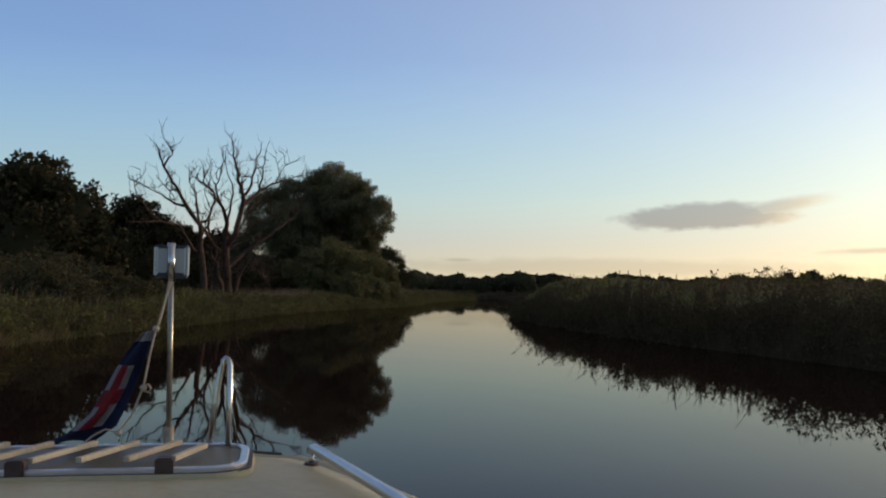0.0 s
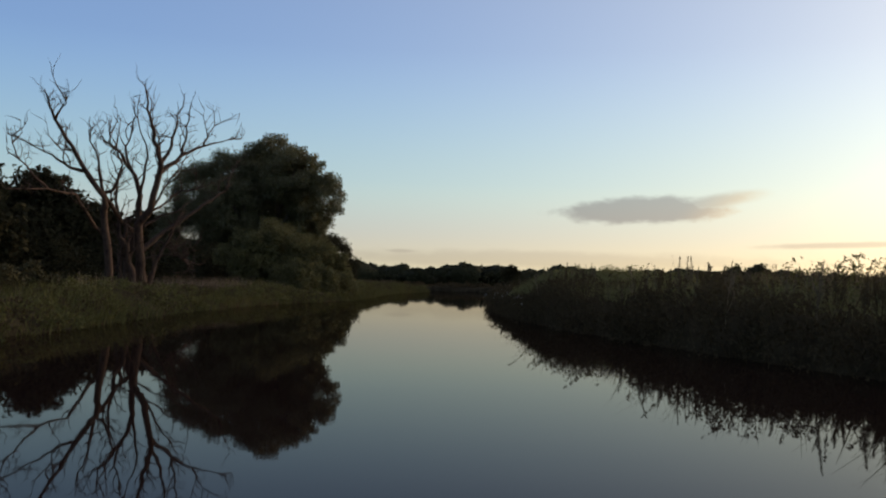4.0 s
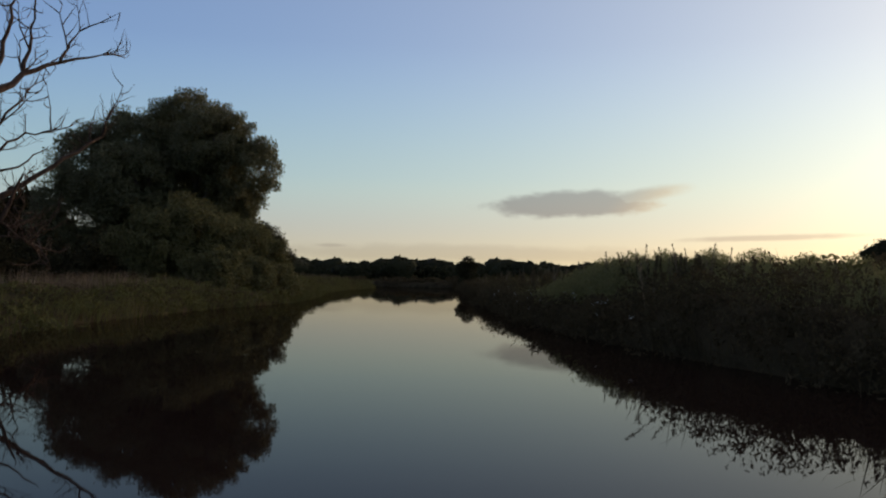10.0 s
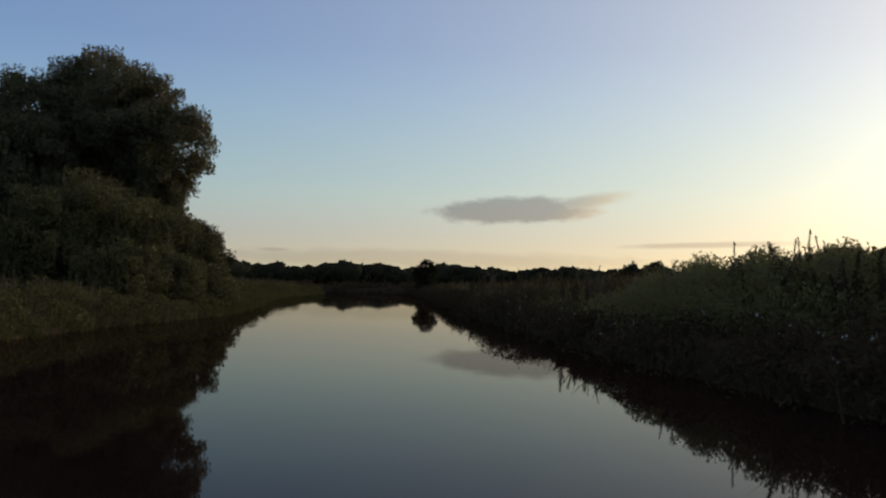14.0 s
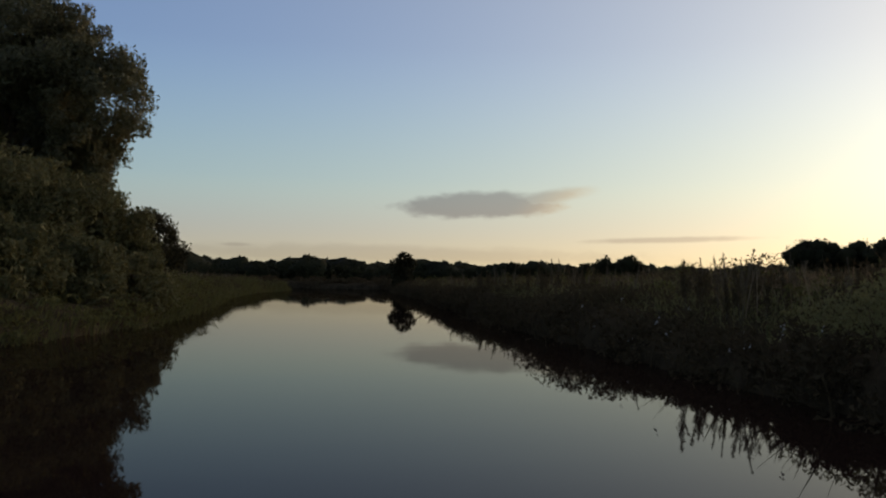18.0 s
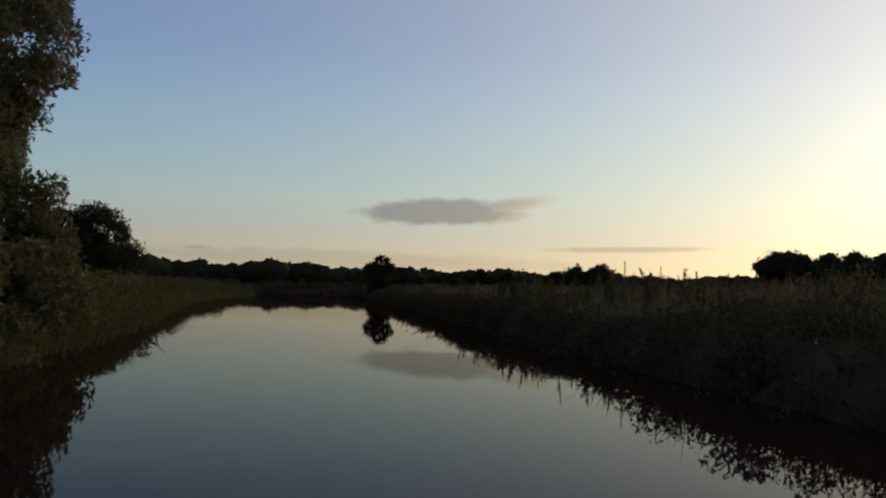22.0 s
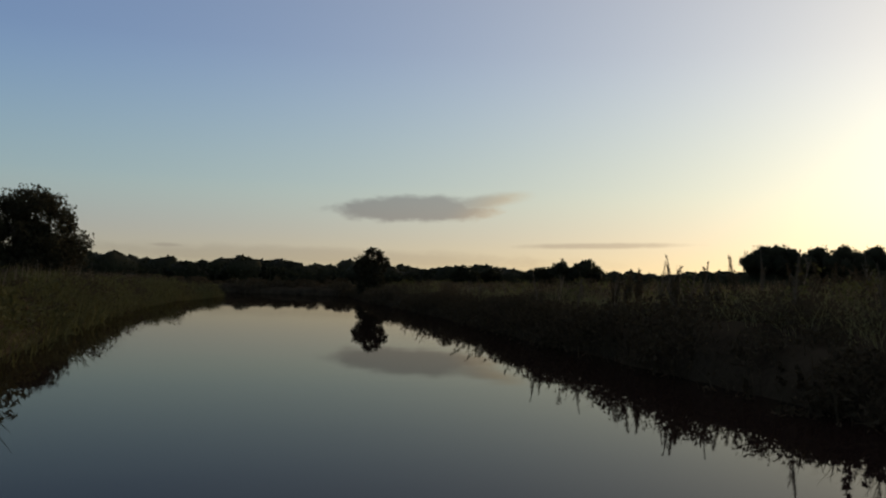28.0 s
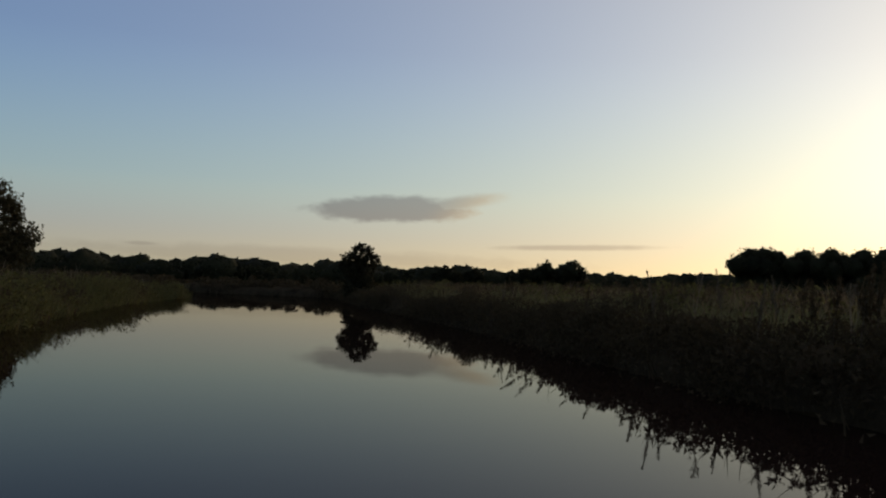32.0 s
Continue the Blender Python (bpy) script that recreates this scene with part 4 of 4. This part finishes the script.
# ---------------------------------------------------------------- dead tree
def dead_tree():
    """A bare two-stemmed tree: bent limbs that fork again and again into twigs."""
    t = thing("dead_tree", (-2.6, 44.0, 0.55), "bare dead tree with two stems and forked grey limbs", "tree")
    local = random.Random(5)
    # limbs as (sideways, up) in metres from the base, with the depth and the radius at both ends
    stems = [
        ([(0.25, -0.4), (0.25, 0.45), (0.25, 1.7), (0.15, 3.05), (0.6, 3.6), (0.9, 4.95), (0.85, 5.65), (0.75, 6.35), (0.5, 7.15), (0.45, 7.85)], 1.0, -3.0, 0.29, 0.02),
        ([(-0.7, -0.35), (-0.7, 0.45), (-0.75, 1.8), (-0.9, 3.45), (-0.85, 3.9), (-1.4, 4.7), (-1.8, 5.5), (-2.35, 6.4), (-2.45, 6.75), (-2.5, 7.1)], -0.5, -4.6, 0.22, 0.018),
        ([(-0.25, -0.4), (-0.3, 0.45), (-0.25, 1.7), (0.05, 2.9)], 0.6, 0.3, 0.16, 0.13),
    ]
    right = [
        ([(0.05, -0.4), (0.0, 0.9), (-0.2, 1.9), (-0.5, 2.9), (-0.62, 3.9), (-0.5, 4.8)], 0.3, -1.2, 0.18, 0.03),
        ([(0.5, -0.4), (0.55, 0.8), (0.75, 1.6), (1.2, 2.5), (1.55, 3.4)], 0.8, 0.6, 0.16, 0.03),
        ([(-0.4, -0.4), (-0.45, 1.0), (-0.42, 2.0), (-0.25, 3.0)], 0.2, -0.6, 0.13, 0.05),
        ([(0.9, 5.0), (1.65, 5.8), (2.4, 6.25), (3.35, 6.65)], -1.0, 0.4, 0.12, 0.016),
        ([(0.15, 3.05), (0.2, 4.15), (0.0, 4.9), (-0.4, 5.55), (-0.85, 6.0), (-1.2, 6.2)], -0.2, -1.5, 0.15, 0.018),
        ([(0.9, 5.1), (1.3, 6.0), (1.5, 6.9), (1.7, 7.8)], -1.2, -1.5, 0.1, 0.016),
        ([(1.65, 5.8), (1.8, 6.7), (1.85, 7.4)], -0.5, -0.4, 0.07, 0.015),
        ([(2.4, 6.25), (2.6, 6.8), (2.8, 7.15)], -0.1, 0.2, 0.05, 0.014),
        ([(0.5, 3.35), (1.0, 4.5), (1.35, 5.1), (1.6, 5.55)], -0.4, 0.6, 0.07, 0.015),
        ([(0.2, 3.6), (0.35, 4.75), (0.5, 5.5), (0.15, 6.85)], -0.5, -2.0, 0.09, 0.016),
        ([(0.0, 4.9), (-0.3, 5.9), (0.0, 6.5)], -0.9, -1.8, 0.07, 0.015),
    ]
    left = [
        ([(-1.45, 4.75), (-1.9, 4.8), (-2.45, 5.2), (-3.0, 5.45)], -2.7, -3.6, 0.09, 0.015),
        ([(-2.3, 6.35), (-2.05, 6.75), (-1.9, 7.0)], -3.8, -4.4, 0.05, 0.014),
        ([(-0.9, 3.95), (-0.55, 4.2), (-0.25, 5.05), (-0.7, 6.1)], -2.1, -2.8, 0.09, 0.015),
        ([(-0.9, 3.95), (-1.05, 5.15), (-1.35, 6.15)], -2.1, -3.0, 0.08, 0.015),
        ([(-1.75, 5.45), (-2.1, 5.35), (-2.5, 5.8)], -3.1, -3.8, 0.05, 0.014),
        ([(0.0, 2.75), (-0.45, 3.2), (-0.9, 3.95)], 0.2, -2.0, 0.11, 0.07),
    ]
    low = [
        ([(-0.9, 2.45), (-1.25, 3.0), (-1.65, 3.85), (-2.35, 3.9), (-3.35, 3.75)], -1.2, -5.5, 0.1, 0.016),
        ([(-2.35, 3.9), (-2.8, 4.4), (-3.15, 4.9), (-3.2, 5.4)], -4.4, -5.8, 0.05, 0.014),
        ([(0.3, 2.1), (0.9, 2.7), (1.65, 3.35), (2.45, 4.05), (3.3, 4.7), (3.55, 5.55)], 0.2, 2.0, 0.13, 0.016),
        ([(0.35, 2.15), (0.9, 2.45), (1.75, 1.75), (2.15, 1.2)], 0.4, 1.0, 0.05, 0.012),
        ([(0.6, 3.6), (1.15, 4.0), (1.65, 4.5), (2.2, 4.6)], -0.3, 0.6, 0.06, 0.014),
        ([(0.25, 2.95), (0.9, 3.45), (1.5, 3.65), (2.0, 4.1)], 0.0, 0.6, 0.06, 0.014),
        ([(0.25, 1.7), (1.05, 1.9), (1.6, 1.9), (2.0, 1.5)], 0.5, 1.0, 0.04, 0.012),
    ]
    limbs = []
    for flat, y0, y1, r0, r1 in stems + right + left + low:
        k = len(flat) - 1
        limbs.append(([(x, y0 + (y1 - y0) * n / k, z * 0.97) for n, (x, z) in enumerate(flat)], r0 * 0.9, r1))
    trunk_tubes, limb_tubes, twig_tubes = [], [], []

    def wander(points, r0, r1, jitter):
        pts = [Vector(p) for p in points]
        out = [pts[0]]
        for a, b in zip(pts[:-1], pts[1:]):
            for k in (1, 2, 3):
                q = a.lerp(b, k / 3)
                if k < 3:
                    q = q + Vector((local.gauss(0, 1), local.gauss(0, 1), local.gauss(0, 0.6))) * jitter
                out.append(q)
        n = len(out) - 1
        return out, [r0 + (r1 - r0) * (i / n) ** 0.75 for i in range(n + 1)]

    def twig(start, direction, length, radius, depth):
        d = direction.normalized()
        pts, q = [start], start
        n = 4
        for k in range(n):
            d = (d + Vector((local.gauss(0, 0.26), local.gauss(0, 0.26), local.gauss(0.14, 0.2)))).normalized()
            q = q + d * (length / n)
            pts.append(q)
        twig_tubes.append(tube_arrays(pts, [radius * (1 - 0.8 * k / n) for k in range(n + 1)], 4))
        if depth:
            for k in range(1, n + 1):
                if local.random() < 0.85:
                    side = Vector((local.gauss(0, 1), local.gauss(0, 1), local.gauss(0.3, 0.7))).normalized()
                    twig(pts[k], d * 0.6 + side, length * local.uniform(0.4, 0.7), radius * 0.55, depth - 1)

    for n, (pts, r0, r1) in enumerate(limbs):
        way, rad = wander(pts, r0, r1 * 1.1, 0.035)
        (trunk_tubes if n < 3 else limb_tubes).append((way, rad))
        if n == 2:
            continue
        first = len(way) // 3 if n > 2 else len(way) // 2
        for i in range(first, len(way)):
            if local.random() < 0.55:
                d = (way[i] - way[i - 1]).normalized()
                side = Vector((local.gauss(0, 1), local.gauss(0, 1), local.gauss(0.35, 0.6))).normalized()
                twig(way[i], d * 0.5 + side, local.uniform(0.4, 0.85), max(0.018, rad[i] * 0.45), 2 if local.random() < 0.6 else 1)
            if local.random() < 0.34:
                side = Vector((local.gauss(0, 1), local.gauss(0, 1), local.gauss(0.5, 0.5))).normalized()
                twig(way[i], (way[i] - way[i - 1]).normalized() * 0.7 + side * 0.8, local.uniform(0.7, 1.25), max(0.03, rad[i] * 0.5), 1)
        twig(way[-1], way[-1] - way[-2], 0.22, rad[-1], 1)
    for way, rad in trunk_tubes:
        link_mesh("trunk", tubes_mesh("trunk", [tube_arrays(way, rad, 9)]), DEADWOOD, t, "weathered stem with stripped pale bark")
    for way, rad in limb_tubes:
        link_mesh("limb", tubes_mesh("limb", [tube_arrays(way, rad, 7)]), DEADWOOD, t)
    tagged(link_mesh("twig", tubes_mesh("twig", twig_tubes), DEADWOOD, t), kind="stuff")


dead_tree()

# ---------------------------------------------------------------- boat, where it lies as the walk begins
DECK = 0.88
BOAT = Vector((0, 2.0, 0))


def at(x, y, z):
    return Vector((x, y, z)) - BOAT


def loop_frame(bm, outer, inner, z0, z1):
    """A ring of plan shape between two outlines, from z0 up to z1."""
    rows = [[bm.verts.new(at(x, y, z)) for x, y in line] for line, z in ((outer, z0), (outer, z1), (inner, z1), (inner, z0))]
    n = len(outer)
    for a, b in zip(rows, rows[1:] + rows[:1]):
        for i in range(n):
            j = (i + 1) % n
            bm.faces.new((a[i], a[j], b[j], b[i]))
    bmesh.ops.recalc_face_normals(bm, faces=bm.faces)


def rounded(cx, cy, hx, hy, r, steps=6):
    out = []
    for sx, sy, a0 in ((1, 1, 0), (-1, 1, 90), (-1, -1, 180), (1, -1, 270)):
        for k in range(steps + 1):
            a = radians(a0 + 90 * k / steps)
            out.append((cx + sx * (hx - r) + r * math.cos(a), cy + sy * (hy - r) + r * math.sin(a)))
    return out


def boat():
    b = thing("motor_cruiser", BOAT + Vector((0, 0, 0.018)), "small cream motor cruiser with a railed foredeck and slatted hatch, afloat", "boat")
    half = [(-0.75, 3.86), (-0.4, 3.81), (-0.1, 3.71), (0.1, 3.62), (0.2, 3.47), (0.29, 3.26), (0.44, 2.87), (0.57, 2.3), (0.64, 1.2), (0.64, -1.0)]
    rim = half + [(-1.5 - x, y) for x, y in half[:0:-1]]

    def scaled(s, z):
        return [at(-0.75 + (x + 0.75) * s, 1.2 + (y - 1.2) * (0.5 + 0.5 * s), z) for x, y in rim]

    bm = bmesh.new()
    rings = [[bm.verts.new(v) for v in scaled(s, z)] for s, z in ((0.6, -0.35), (0.85, -0.02), (0.95, 0.5), (0.99, DECK - 0.07), (1.005, DECK - 0.03), (1.0, DECK + 0.004), (0.985, DECK + 0.008), (0.965, DECK - 0.008))]
    n = len(rim)
    for r0, r1 in zip(rings[:-1], rings[1:]):
        for i in range(n):
            j = (i + 1) % n
            bm.faces.new((r0[i], r0[j], r1[j], r1[i]))
    bm.faces.new(rings[0][::-1])
    bmesh.ops.recalc_face_normals(bm, faces=bm.faces)
    part("hull", bm, GELCOAT, b, "cream moulded hull with a rolled gunwale", smooth=True)
    bm = bmesh.new()
    prev = None
    for s, z in ((0.975, DECK - 0.02), (0.968, DECK), (0.9, DECK + 0.012), (0.6, DECK + 0.03), (0.02, DECK + 0.04)):
        ring = [bm.verts.new(v) for v in scaled(s, z)]
        if prev:
            for i in range(n):
                j = (i + 1) % n
                bm.faces.new((prev[i], prev[j], ring[j], ring[i]))
        prev = ring
    bm.faces.new(prev)
    bmesh.ops.recalc_face_normals(bm, faces=bm.faces)
    part("deck", bm, GELCOAT, b, "cream cambered foredeck, worn and dull", smooth=True)

    # raised hatch with an alloy frame, smoked pane and diagonal slats
    o = rounded(-0.72, 3.36, 0.63, 0.25, 0.13)
    bm = bmesh.new()
    loop_frame(bm, rounded(-0.72, 3.36, 0.66, 0.285, 0.15), rounded(-0.72, 3.36, 0.58, 0.2, 0.1), DECK - 0.02, DECK + 0.045)
    for v in bm.verts:
        if v.co.z > DECK and (abs(v.co.x + 0.72) > 0.59 or abs(v.co.y + 2 - 3.36) > 0.21):
            v.co.x = -0.72 + (v.co.x + 0.72) * 0.975
            v.co.y = 1.36 + (v.co.y - 1.36) * 0.94
    part("hatch_coaming", bm, GELCOAT, b, "cream moulded step round the hatch")
    bm = bmesh.new()
    loop_frame(bm, o, rounded(-0.72, 3.36, 0.6, 0.222, 0.11), DECK + 0.042, DECK + 0.062)
    bmesh.ops.bevel(bm, geom=[e for e in bm.edges if e.calc_length() > 0], offset=0.004, segments=1, affect="EDGES", clamp_overlap=True)
    hatch = part("hatch_frame", bm, ALLOY, b, "alloy hatch frame with rounded corners")
    bm = bmesh.new()
    loop_frame(bm, rounded(-0.72, 3.36, 0.645, 0.262, 0.135), rounded(-0.72, 3.36, 0.62, 0.24, 0.12), DECK + 0.03, DECK + 0.046)
    part("gasket", bm, CHOCK, hatch, "dark rubber seal")
    bm = bmesh.new()
    plan = rounded(-0.72, 3.36, 0.598, 0.22, 0.11)
    low, high = ([bm.verts.new(at(x, y, z)) for x, y in plan] for z in (DECK + 0.046, DECK + 0.055))
    bm.faces.new(low[::-1])
    bm.faces.new(high)
    for i in range(len(plan)):
        k = (i + 1) % len(plan)
        bm.faces.new((low[i], low[k], high[k], high[i]))
    part("pane", bm, SMOKED, hatch, "brown smoked pane")
    for k in range(7):
        x = -0.332 - 0.149 * k
        wide = 0.27 if k == 0 else 0.37
        a = math.atan2(0.09 if k == 0 else 0.15, wide)
        mid = at(x + math.sin(a) * wide / 2, 3.165 + math.cos(a) * wide / 2, DECK + 0.083)
        part("slat", box_bm((0.022, wide, 0.018), mid, 0.002, -a), SLATWOOD, b, "pale weathered wooden slat")
    for x in (-0.352, -0.81, -1.2):
        part("chock", box_bm((0.058, 0.06, 0.056), at(x, 3.125, DECK + 0.068), 0.006), CHOCK, b, "dark brown rubber chock")

    # lamp pole with the lantern
    px, py = -0.402, 3.634
    pole = pipe_part("lamp_pole", [at(px + 0.004, py, DECK + 0.0), at(px, py, 1.3), at(px - 0.004, py, 1.6)], 0.0105, TARNISH, b, "slim dull stainless pole")
    pipe_part("pole_sleeve", [at(px - 0.003, py - 0.006, 1.556), at(px - 0.005, py - 0.006, 1.704)], 0.0155, STEEL, pole, "bright steel sleeve")
    pipe_part("pole_foot", [at(px + 0.004, py, DECK), at(px + 0.004, py, DECK + 0.05), at(px + 0.004, py, DECK + 0.12)], 0.019, ROPE, pole, "foot lashed with pale rope")
    lx, ly, lz = px - 0.006, py + 0.035, 1.634
    lantern = part("lantern", box_bm((0.116, 0.045, 0.112), at(lx, ly, lz), 0.008), CASE, b, "dark twin-faced lantern case")
    for s in (-1, 1):
        part("lens", box_bm((0.036, 0.004, 0.094), at(lx + s * 0.031, ly - 0.025, lz + 0.002), 0.0015), LENS, lantern, "pale frosted lens")
        part("guard", box_bm((0.006, 0.05, 0.11), at(lx + s * 0.061, ly - 0.004, lz), 0.002), ALLOY, lantern, "thin alloy guard strip")
        part("guard", box_bm((0.005, 0.006, 0.106), at(lx + s * 0.052, ly - 0.027, lz), 0.001), ALLOY, lantern)
    part("cap", box_bm((0.122, 0.052, 0.008), at(lx, ly, lz + 0.059), 0.003), CASE, lantern)
    part("foot", box_bm((0.122, 0.052, 0.01), at(lx, ly, lz - 0.06), 0.003), CASE, lantern)

    # grab hoop
    pipe_part("grab_rail", [at(-0.248, 3.6, DECK), at(-0.226, 3.61, 1.1), at(-0.208, 3.625, 1.225), at(-0.202, 3.63, 1.25), at(-0.192, 3.63, 1.262), at(-0.182, 3.625, 1.256), at(-0.175, 3.615, 1.235), at(-0.172, 3.59, 1.1), at(-0.17, 3.555, DECK)], 0.0115, STEEL, b, "bright tubular steel hoop", 12)
    pipe_part("cable", [at(-0.165, 3.6, 1.06), at(-0.15, 3.62, 0.98), at(-0.125, 3.64, 0.925), at(-0.08, 3.63, DECK + 0.02), at(0.03, 3.6, DECK + 0.015)], 0.006, CASE, b, "black cable", 6)

    # side rail on its foot
    pipe_part("side_rail", [at(0.135, 3.42, DECK + 0.058), at(0.145, 3.4, DECK + 0.068), at(0.2, 3.2, DECK + 0.064), at(0.35, 2.6, DECK + 0.06), at(0.46, 2.0, DECK + 0.06), at(0.52, 1.2, DECK + 0.06)], 0.019, ALLOY, b, "grey tubular handrail along the deck edge", 14)
    pipe_part("rail_foot", [at(0.137, 3.41, DECK), at(0.137, 3.41, DECK + 0.055)], 0.009, STEEL, b)
    bm = bmesh.new()
    bmesh.ops.create_cone(bm, cap_ends=True, segments=20, radius1=0.03, radius2=0.026, depth=0.008)
    bmesh.ops.translate(bm, vec=at(0.137, 3.41, DECK + 0.012), verts=bm.verts)
    part("rail_base", bm, CHOCK, b, "round dark base plate")
    return b


boat()


def flag():
    """A furled ensign that hangs slack from its line."""
    f = thing("ensign", at(-0.5, 3.62, 0.958) + BOAT, "slack navy flag with a red cross on white", "flag")
    zero = Vector((-0.5, 3.62, 0.94))
    left = [(-0.5, 1.36), (-0.55, 1.3), (-0.6, 1.22), (-0.64, 1.14), (-0.69, 1.05), (-0.76, 0.985), (-0.83, 0.95)]
    right = [(-0.458, 1.372), (-0.478, 1.3), (-0.5, 1.22), (-0.525, 1.15), (-0.55, 1.08), (-0.585, 1.01), (-0.66, 0.955)]

    def cloth(u, v, lift):
        k = u * (len(left) - 1)
        i = min(int(k), len(left) - 2)
        s = k - i
        l = Vector((left[i][0] + (left[i + 1][0] - left[i][0]) * s, 0, left[i][1] + (left[i + 1][1] - left[i][1]) * s))
        r = Vector((right[i][0] + (right[i + 1][0] - right[i][0]) * s, 0, right[i][1] + (right[i + 1][1] - right[i][1]) * s))
        p = l.lerp(r, v)
        p.y = 3.615 + 0.018 * math.sin(v * 9 + u * 3) + 0.01 * math.sin(u * 14 + v * 2) - lift
        return p - zero

    def sheet(u0, u1, v0, v1, lift, nu, nv):
        bm = bmesh.new()
        g = [[bm.verts.new(cloth(u0 + (u1 - u0) * i / nu, v0 + (v1 - v0) * j / nv, lift)) for j in range(nv + 1)] for i in range(nu + 1)]
        for i in range(nu):
            for j in range(nv):
                bm.faces.new((g[i][j], g[i][j + 1], g[i + 1][j + 1], g[i + 1][j]))
        bmesh.ops.solidify(bm, geom=bm.faces[:], thickness=0.0015)
        return bm

    part("field", sheet(0, 1, 0, 1, 0, 30, 14), NAVY, f, "navy blue cloth", smooth=True)
    part("canton", sheet(0.3, 0.82, 0.03, 0.66, 0.003, 20, 12), WHITE, f, "white panel", smooth=True)
    part("cross_bar", sheet(0.3, 0.82, 0.2, 0.48, 0.0055, 20, 6), RED, f, "red cross arm", smooth=True)
    part("cross_bar", sheet(0.5, 0.62, 0.03, 0.66, 0.007, 5, 12), RED, f, "red cross arm", smooth=True)
    part("heading", sheet(0.0, 0.1, 0, 1, 0.004, 4, 8), WHITE, f, "pale canvas heading", smooth=True)
    return f


flag()


def halyard():
    r = thing("halyard", at(-0.45, 3.61, 1.389) + BOAT, "knotted frayed rope tying the flag to a pole", "rope")
    zero = Vector((-0.45, 3.61, 1.37))
    runs = [[(-0.41, 3.612, 1.555), (-0.415, 3.61, 1.51), (-0.428, 3.61, 1.45), (-0.44, 3.61, 1.4), (-0.452, 3.61, 1.372)],
            [(-0.402, 3.612, 1.552), (-0.42, 3.606, 1.49), (-0.438, 3.606, 1.42), (-0.45, 3.606, 1.375)],
            [(-0.452, 3.6, 1.37), (-0.47, 3.595, 1.28), (-0.488, 3.595, 1.17), (-0.5, 3.595, 1.13), (-0.53, 3.6, 1.05), (-0.575, 3.6, 0.985), (-0.57, 3.58, 0.955)],
            [(-0.492, 3.592, 1.16), (-0.472, 3.588, 1.165), (-0.462, 3.588, 1.15), (-0.472, 3.588, 1.135), (-0.492, 3.59, 1.145)],
            [(-0.575, 3.59, 0.985), (-0.62, 3.58, 1.0), (-0.66, 3.57, 0.98), (-0.69, 3.56, 0.955)]]
    for run in runs:
        pipe_part("strand", [Vector(p) - zero for p in run], 0.0042, ROPE, r, sides=6)
    for p in [(-0.452, 3.6, 1.373), (-0.49, 3.59, 1.152), (-0.575, 3.59, 0.985)]:
        bm = bmesh.new()
        bmesh.ops.create_icosphere(bm, subdivisions=2, radius=0.013)
        for v in bm.verts:
            v.co *= 1 + 0.35 * noise.noise(v.co * 130 + Vector(p) * 7)
        bmesh.ops.translate(bm, vec=Vector(p) - zero, verts=bm.verts)
        part("knot", bm, ROPE, r, "tight knot with frayed ends", smooth=True)
    return r


halyard()
